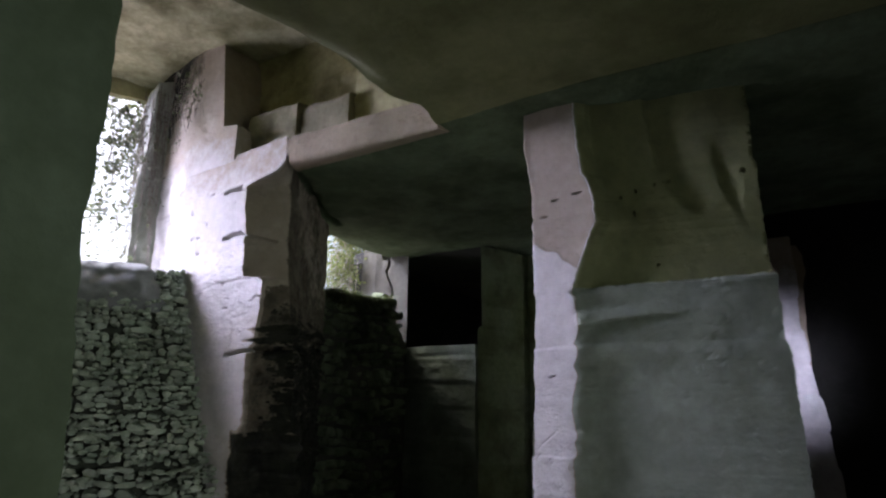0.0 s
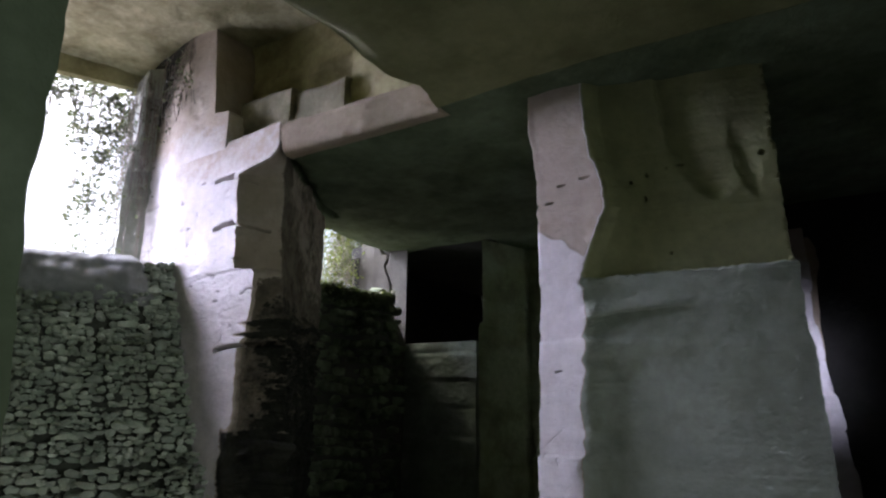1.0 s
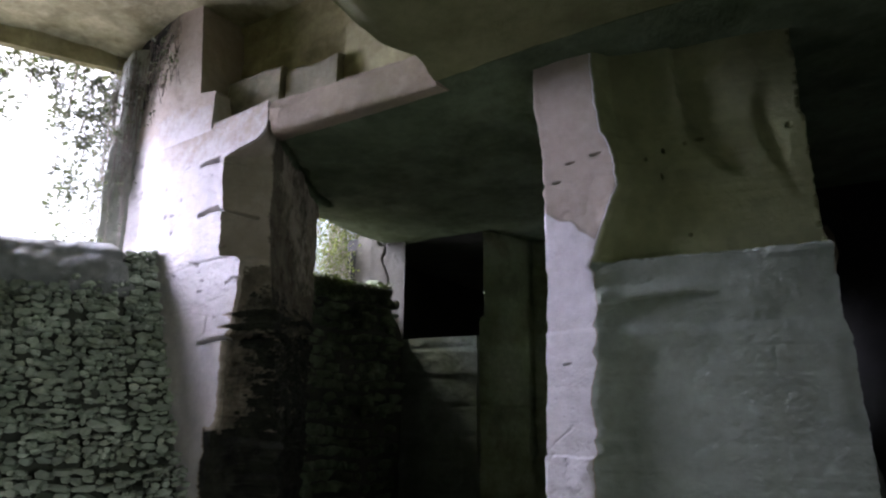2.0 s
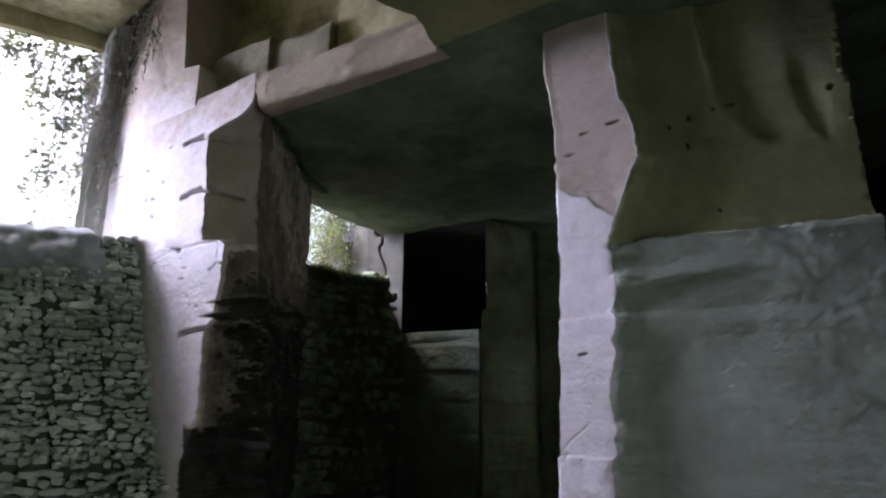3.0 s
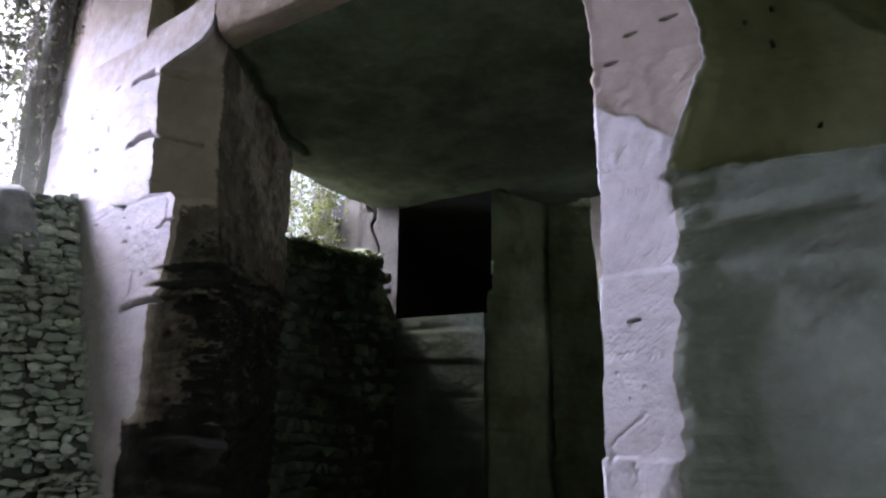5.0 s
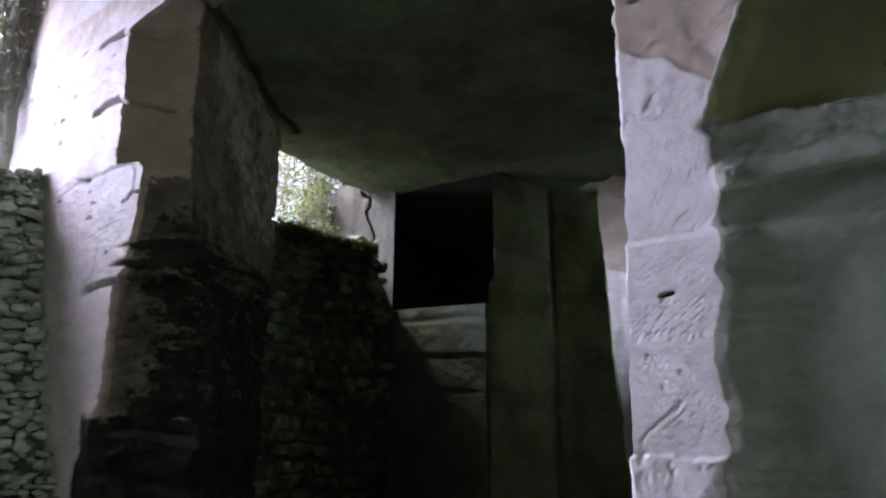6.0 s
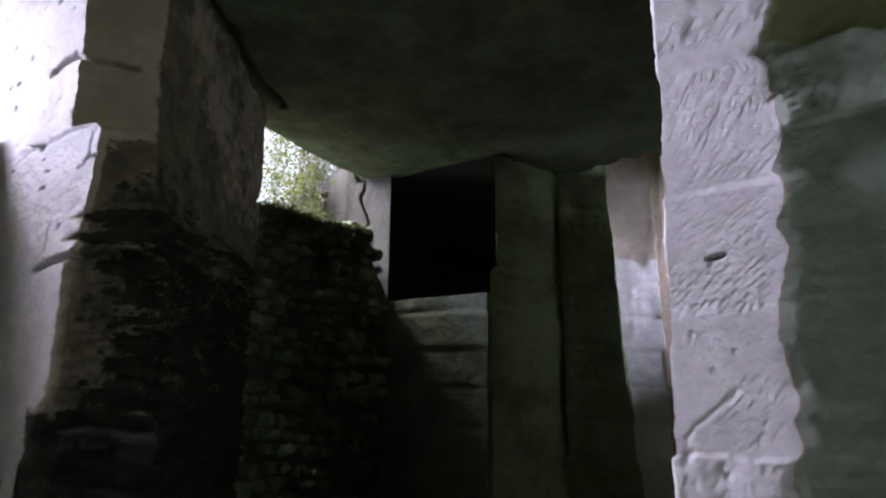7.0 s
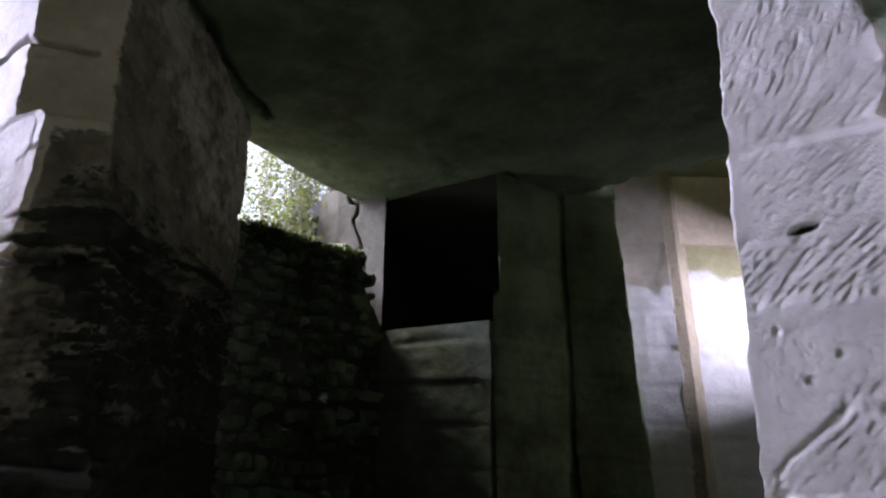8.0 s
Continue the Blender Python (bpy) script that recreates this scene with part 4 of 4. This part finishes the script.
tagged(prism("trim_stub", stub_levels(((2.3, -0.60), (2.6, -0.60), (3.0, -0.60), (3.5, -0.59), (3.75, -0.57), (4.0, -0.52), (4.3, -0.55), (4.45, -0.60)), 11.86, 11.985), [0.03, 0.03, 0.3, 0.3],
             lambda s, z, x, y: 0.03 * fbm(x * 2, y * 2, z * 4, 4), M_TAN, 0.03), "ragged tan stone rib beside the lit stub", "stone rib", kind="structure")
# East wall, out of view; the hole only makes room for the fill lamp.
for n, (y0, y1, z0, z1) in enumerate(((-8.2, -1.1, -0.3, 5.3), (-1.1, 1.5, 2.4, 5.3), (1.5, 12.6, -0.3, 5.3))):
    tagged(block("wall_east_%d" % (n + 1), 9.0, y0, 10.0, y1, z0, z1, 0.3, rough(0.06, 0.9, 2), M_DARK, 0.3), "unseen dark east wall, left open for the fill lamp", "wall", kind="structure")
# Unseen end walls, kept grey to bounce light through the hall.
tagged(block("wall_south", -3.0, -8.4, 10.0, -7.4, -0.3, 5.3, 0.4, rough(0.08, 0.9, 2), M_HALL, 0.4), "unseen grey end wall that bounces light into the hall", "wall", kind="structure")
tagged(block("wall_south_return", -3.6, -8.4, -2.75, -2.0, -0.3, 5.3, 0.4, rough(0.08, 0.9, 2), M_HALL, 0.4), "unseen grey side wall that bounces light into the hall", "wall", kind="structure")
# Two hidden walls added to keep lamp light out of the back bay.
tagged(block("wall_light_stop_back", -1.75, 8.5, -1.2, 12.7, -0.3, 5.3, 0.15, rough(0.05, 0.6, 4), M_DARK, 0.1), "unseen dark wall that stops light behind the tooled pillar", "wall", kind="structure")
tagged(block("wall_light_stop_side", -2.9, 12.3, 0.6, 13.27, -0.3, 5.7, 0.12, rough(0.05, 0.6, 6), M_WALL, 0.1), "unseen wall that keeps the passage lamp off the back bay", "wall", kind="structure")
# Painted near black for the unlit depth beyond the tooled pillar.
tagged(block("wall_north", -1.3, 12.0, 10.0, 12.6, -0.3, 5.3, 0.4, rough(0.08, 0.9, 2), M_SHADE_BLACK, 0.4), "north wall of cut stone, painted in black shade", "wall", kind="structure")


# ---------------------------------------------------------------- stones
def stone_mesh(name, seed, mat, chip=0.28, jag=0.07):
    """An irregular chamfered block of unit size."""
    rnd = random.Random(seed)
    bm = bmesh.new()
    bmesh.ops.create_cube(bm, size=1.0)
    bmesh.ops.bevel(bm, geom=bm.edges[:], offset=chip * 0.5, segments=1, affect="EDGES", profile=0.5)
    for v in bm.verts:
        v.co += Vector([rnd.uniform(-jag, jag) for _ in range(3)])
    me = bpy.data.meshes.new(name)
    bm.to_mesh(me)
    bm.free()
    me.materials.append(mat)
    return me


def stone_place(at, size, frame_x, frame_n, rnd, tilt):
    """Sets a stone at a place on a wall face."""
    m = Matrix((frame_x, frame_n, Vector((0, 0, 1)))).transposed().to_4x4()
    wob = Euler([radians(rnd.uniform(-tilt, tilt)) for _ in range(3)]).to_matrix().to_4x4()
    return Matrix.Translation(at) @ m @ wob @ Matrix.Diagonal((*size, 1))


def joined(name, items, parent, mat):
    """Many stones in one mesh."""
    vs, fs, n = [], [], 0
    for me, m in items:
        vs += [tuple(m @ v.co) for v in me.vertices]
        fs += [[i + n for i in p.vertices] for p in me.polygons]
        n += len(me.vertices)
    ob = mesh_object(name, vs, fs, mat, parent, False)
    return tagged(ob, kind="stuff")


def rubble_mesh(name, seed, mat):
    """A lump of field stone of unit size: an uneven ring of corners with a worn, faceted front."""
    rnd = random.Random(seed)
    n = rnd.choice((5, 6, 6, 7))
    turn = rnd.random() * 6.28
    ring = []
    for i in range(n):
        a = turn + 2 * math.pi * (i + rnd.uniform(-0.22, 0.22)) / n
        c, s = math.cos(a), math.sin(a)
        k = 0.52 / (abs(c) ** 5 + abs(s) ** 5) ** 0.2 * rnd.uniform(0.86, 1.08)
        ring.append((k * c, k * s))
    vs, fs = [], []
    tip = (rnd.uniform(-0.12, 0.12), rnd.uniform(-0.12, 0.12))
    for depth, size in ((-0.5, 0.95), (0.30, 1.0), (0.44, 0.84)):
        for x, z in ring:
            q = size * rnd.uniform(0.93, 1.05)
            vs.append((x * q, depth + rnd.uniform(-0.07, 0.07), z * q))
    vs.append((tip[0], 0.5, tip[1]))
    for k in (0, 1):
        for i in range(n):
            j = (i + 1) % n
            fs.append((k * n + j, k * n + i, (k + 1) * n + i, (k + 1) * n + j))
    for i in range(n):
        fs.append((2 * n + (i + 1) % n, 2 * n + i, 3 * n))
    fs.append(tuple(range(n)))
    me = bpy.data.meshes.new(name)
    me.from_pydata(vs, [], fs)
    me.update()
    me.materials.append(mat)
    return me


def rubble_wall():
    rnd = random.Random(5)
    along = Vector((-0.6, -0.8, 0))
    face = Vector((0.8, -0.6, 0))
    top = 3.72

    def at(s, z, out=0.0):
        back = 0.37 * (top - z) + 0.08 * (z < 1.5) + 0.08 * (z < 0.97)
        p = Vector((-8.5, 5.98, z)) + along * s + Vector((back, 0, 0)) + face * out
        return p
    root = empty("wall_rubble", (-9, 5, 0))
    # dark core behind the stones
    lv = []
    for z in (-0.3, 3.62):
        a, b = at(-0.6, z, -0.09), at(5.8, z, -0.09)
        c, d = b - face * 1.2, a - face * 0.9
        lv.append((z, [(b.x, b.y), (a.x, a.y), (d.x, d.y), (c.x, c.y)]))
    core = prism("core", lv, 0.2, rough(0.04, 0.4, 1), M_MORTAR, 0.15, label="dark gaps and earth core")
    core.parent = root
    core.matrix_parent_inverse = root.matrix_basis.inverted()
    lv = []
    for z, out in ((3.05, -0.06), (3.25, 0.08), (3.5, 0.15), (3.7, 0.10), (3.8, -0.06)):
        a, b = at(0.55 - 0.5 * (3.8 - z), z, out), at(5.6, z, out)
        c, d = b - face * 0.6, a - face * 0.6
        lv.append((z, [(b.x, b.y), (a.x, a.y), (d.x, d.y), (c.x, c.y)]))
    bank = prism("earth_bank", lv, 0.06, lambda s, z, x, y: 0.16 * fbm(x * 2.2, y * 2.2, z * 2.2, 5) + 0.05 * fbm(x * 8, y * 8, z * 8, 4), M_SOIL, 0.04, label="dark earth and dust on the wall top")
    bank.parent = root
    bank.matrix_parent_inverse = root.matrix_basis.inverted()
    meshes = [rubble_mesh("stone", 40 + i, M_RUBBLE) for i in range(22)]
    items = []
    z, row = -0.2, 0
    while z < top - 0.1:
        # bays about 0.6 m square, parted by dark joints
        bay = 0.60 + rnd.uniform(-0.05, 0.05)
        if z + bay > top - 0.25:
            bay = top - z
        joints = [0.42 + 0.6 * k + rnd.uniform(-0.09, 0.09) for k in range(-1, 9)]
        for a, b in zip(joints, joints[1:]):
            zz = z + rnd.uniform(-0.05, 0.03)
            lid = z + bay + rnd.uniform(-0.05, 0.03)
            while zz < lid - 0.03:
                h = min(rnd.uniform(0.038, 0.098) * rnd.uniform(0.8, 1.15), lid - zz + 0.02)
                s = max(a, -0.05) + rnd.uniform(0.0, 0.035)
                while s < b - 0.055:
                    w = min(h * rnd.uniform(0.8, 2.7), b - s)
                    over = zz + h > 3.34 + 0.12 * math.sin(s * 3) + rnd.uniform(-0.1, 0.1) and s > 0.6
                    if w > 0.035 and not over and rnd.random() > 0.03:
                        size = (w * rnd.uniform(0.94, 1.12), rnd.uniform(0.14, 0.26), h * rnd.uniform(0.9, 1.14))
                        p = at(s + w / 2, zz + h / 2 + rnd.uniform(-0.02, 0.02), rnd.uniform(-0.09, 0.04))
                        items.append((rnd.choice(meshes), stone_place(p, size, along, face, rnd, 12), s, zz))
                    s += w
                zz += h
        z += bay
    near = sorted(items, key=lambda q: q[2] + 0.25 * abs(q[3] - 2.2))[:300]
    chosen = set(id(q) for q in near)
    for q in items:
        if id(q) in chosen:
            ob = new("stone", q[0])
            ob.matrix_world = q[1]
            ob.parent = root
            ob.matrix_parent_inverse = root.matrix_basis.inverted()
    rest = joined("stone_rest", [(q[0], q[1]) for q in items if id(q) not in chosen], None, M_RUBBLE)
    rest.parent = root
    rest.matrix_parent_inverse = root.matrix_basis.inverted()
    return tagged(root, "dry wall of pale rubble stones under the large window", "wall", kind="structure")


rubble_wall()


def masonry_wall():
    rnd = random.Random(9)
    root = empty("wall_masonry", (-8.2, 10, 0))
    along, face = Vector((0.07, 0.9975, 0)), Vector((0.9975, -0.07, 0))

    def top(s):
        return 3.86 + 0.07 * s + 0.05 * math.sin(s * 4) - 1.5 * max(s - 1.95, 0)
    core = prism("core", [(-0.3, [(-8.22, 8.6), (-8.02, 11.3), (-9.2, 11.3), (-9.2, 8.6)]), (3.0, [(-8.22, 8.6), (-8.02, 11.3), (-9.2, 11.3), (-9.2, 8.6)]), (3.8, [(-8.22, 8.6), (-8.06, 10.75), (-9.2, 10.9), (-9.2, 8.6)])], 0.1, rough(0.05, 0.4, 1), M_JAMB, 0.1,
                 label="dark core behind the blocks")
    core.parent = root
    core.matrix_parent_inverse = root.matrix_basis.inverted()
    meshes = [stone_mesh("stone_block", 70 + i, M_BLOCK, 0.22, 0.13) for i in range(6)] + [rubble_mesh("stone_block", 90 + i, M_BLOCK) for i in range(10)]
    z, lift = -0.2, 0.0
    while z < 4.05:
        h = rnd.uniform(0.11, 0.21)
        s = -0.2 - rnd.uniform(0, 0.3)
        while s < 2.2:
            w = h * rnd.uniform(0.8, 2.1)
            if z + h * 0.6 < top(s + w / 2):
                size = (w * rnd.uniform(0.84, 1.0), 0.3, h * rnd.uniform(0.72, 1.0))
                p = Vector((-8.2, 8.75, z + h / 2)) + along * (s + w / 2) + face * rnd.uniform(-0.16, 0.06) + Vector((0, 0, 0.05 * math.sin(s * 3 + z)))
                ob = new("stone_block", rnd.choice(meshes))
                ob.matrix_world = stone_place(p, size, along, face, rnd, 9)
                ob.parent = root
                ob.matrix_parent_inverse = root.matrix_basis.inverted()
            s += w + 0.02
        z += h
        lift += h
        # a dark joint between the bays
        if lift > 0.42:
            z, lift = z + 0.06, 0.0
    return tagged(root, "dark mossy wall of rough stone blocks", "wall", kind="structure")


masonry_wall()


# ---------------------------------------------------------------- plants
def leaf_cloud(name, places, size, mat, rnd, parent=None):
    """Small folded leaves, each two triangles, at the places given."""
    vs, fs = [], []
    for p in places:
        q = Euler((rnd.uniform(-0.9, 0.9), rnd.uniform(-0.9, 0.9), rnd.uniform(0, 6.3))).to_matrix()
        w = size * rnd.uniform(0.6, 1.3)
        pts = [(-0.5, 0, 0), (0, 0.38, 0.12), (0.62, 0, -0.1), (0, -0.38, 0.12), ]
        n = len(vs)
        vs += [tuple(Vector(p) + q @ (Vector(a) * w)) for a in pts]
        fs += [(n, n + 1, n + 2), (n, n + 2, n + 3)]
    return mesh_object(name, vs, fs, mat, parent, False)


def strand(p0, length, rnd, sway):
    """Points down a hanging stem."""
    pts, p = [], Vector(p0)
    dx, dy = rnd.uniform(-sway, sway), rnd.uniform(-sway, sway)
    k = int(length / 0.12)
    for i in range(k):
        pts.append(p.copy())
        p = p + Vector((dx * 0.12 + rnd.uniform(-0.02, 0.02), dy * 0.12 + rnd.uniform(-0.02, 0.02), -0.12))
    return pts


def stems(name, lines, radius, parent):
    cu = bpy.data.curves.new(name, "CURVE")
    cu.dimensions, cu.bevel_depth, cu.bevel_resolution = "3D", radius, 0
    for pts in lines:
        sp = cu.splines.new("POLY")
        sp.points.add(len(pts) - 1)
        for q, p in zip(sp.points, pts):
            q.co = (*p, 1)
    cu.materials.append(M_STEM)
    tmp = bpy.data.objects.new(name, cu)
    scene.collection.objects.link(tmp)
    me = bpy.data.meshes.new_from_object(tmp.evaluated_get(bpy.context.evaluated_depsgraph_get()))
    me.name = name
    bpy.data.objects.remove(tmp)
    ob = new(name, me)
    ob.parent = parent
    return tagged(ob, kind="stuff")


def hanging_plant(name, tops, lengths, size, per_node, spread, mat, seed, label, sway=0.12, thick=0.006, sparse=0.0):
    rnd = random.Random(seed)
    root = empty(name)
    lines, places = [], []
    for p, l in zip(tops, lengths):
        pts = strand(p, l, rnd, sway)
        if len(pts) < 2:
            continue
        lines.append(pts)
        for q in pts:
            if rnd.random() < sparse:
                continue
            for _ in range(rnd.randint(0, per_node)):
                places.append(q + Vector((rnd.gauss(0, spread), rnd.gauss(0, spread), rnd.gauss(0, spread * 0.7))))
    tagged(leaf_cloud("leaves", places, size, mat, rnd, root), kind="stuff")
    stems("stem", lines, thick, root)
    return tagged(root, label, "plant")


def window_ivy():
    rnd = random.Random(21)
    tops, lens = [], []
    for _ in range(70):
        u = rnd.random() ** 1.7 * 2.4
        x, y = outer(0.05 + u, rnd.uniform(0.2, 0.9))
        tops.append((x, y, 7.25))
        lens.append(rnd.uniform(0.3, 3.4) if u < 0.9 else rnd.uniform(0.2, 1.0))
    for _ in range(26):
        x, y = outer(rnd.uniform(0.4, 4.6), rnd.uniform(0.2, 1.1))
        tops.append((x, y, 7.3))
        lens.append(rnd.uniform(0.3, 1.5))
    return hanging_plant("ivy", tops, lens, 0.10, 16, 0.085, M_IVY, 22, "dark ivy hanging in the large window opening", sparse=0.7)


window_ivy()


def jamb_roots():
    """Dead stems and ivy over the window jamb."""
    rnd = random.Random(41)
    tops, lens = [], []
    for _ in range(46):
        f = rnd.random()
        x, y = -9.98 + 0.46 * f, 5.93 + 0.24 * f
        tops.append((x, y - rnd.uniform(0.02, 0.08), rnd.uniform(6.6, 7.3)))
        lens.append(rnd.uniform(1.2, 3.5))
    return hanging_plant("creeper", tops, lens, 0.06, 2, 0.05, M_DRYIVY, 42, "dry creeper stems with dark leaves on the window jamb", 0.05, 0.004, 0.55)


jamb_roots()


def wall_ivy():
    """Scattered ivy on the upper wall beside the window."""
    rnd = random.Random(51)
    tops, lens = [], []
    for _ in range(90):
        f = rnd.random() ** 1.4
        x = -9.5 + 1.1 * f
        tops.append((x, 6.0 + max(-8.7 - x, 0) * 0.17 - 0.05, rnd.uniform(5.9 + 0.5 * f, 7.4)))
        lens.append(rnd.uniform(0.2, 0.7))
    return hanging_plant("ivy", tops, lens, 0.065, 3, 0.06, M_WALLIVY, 52, "sparse ivy creeping on pale stone beside the window", 0.3, 0.004, 0.6)


wall_ivy()


def moss_top():
    rnd = random.Random(61)
    places = []
    for _ in range(5200):
        u = rnd.random() * 1.86
        places.append((-8.2 + 0.07 * u + rnd.gauss(-0.12, 0.14), 8.75 + u, 3.86 + 0.06 * u + 0.05 * math.sin(u * 4) + abs(rnd.gauss(0, 0.035)) - abs(rnd.gauss(0, 0.06))))
    for _ in range(2600):
        u, d = rnd.random() * 1.9, abs(rnd.gauss(0, 0.13))
        places.append((-8.02 + 0.07 * u + rnd.gauss(0, 0.02), 8.75 + u, 3.86 + 0.06 * u - d))
    ob = leaf_cloud("moss", places, 0.045, M_MOSS, rnd)
    return tagged(ob, "green moss and small weeds on the block wall", "moss", kind="stuff")


moss_top()


def far_ivy():
    rnd = random.Random(31)
    tops, lens = [], []
    for _ in range(300):
        y = rnd.uniform(9.6, 13.6)
        thin = y < 10.9 or (10.9 < y < 11.6 and rnd.random() < 0.75)
        if thin and rnd.random() < 0.72:
            continue
        tops.append((rnd.uniform(-11.6, -10.1), y, rnd.uniform(5.6, 7.3)))
        lens.append(rnd.uniform(0.4, 1.6) if thin else rnd.uniform(1.2, 3.4))
    for _ in range(34):
        tops.append((rnd.uniform(-10.0, -9.15), rnd.uniform(10.75, 11.0), rnd.uniform(4.9, 5.4)))
        lens.append(rnd.uniform(0.5, 1.5))
    return hanging_plant("vine", tops, lens, 0.065, 11, 0.10, M_VINE, 32, "bright green vines hanging outside the small window", sparse=0.3)


far_ivy()
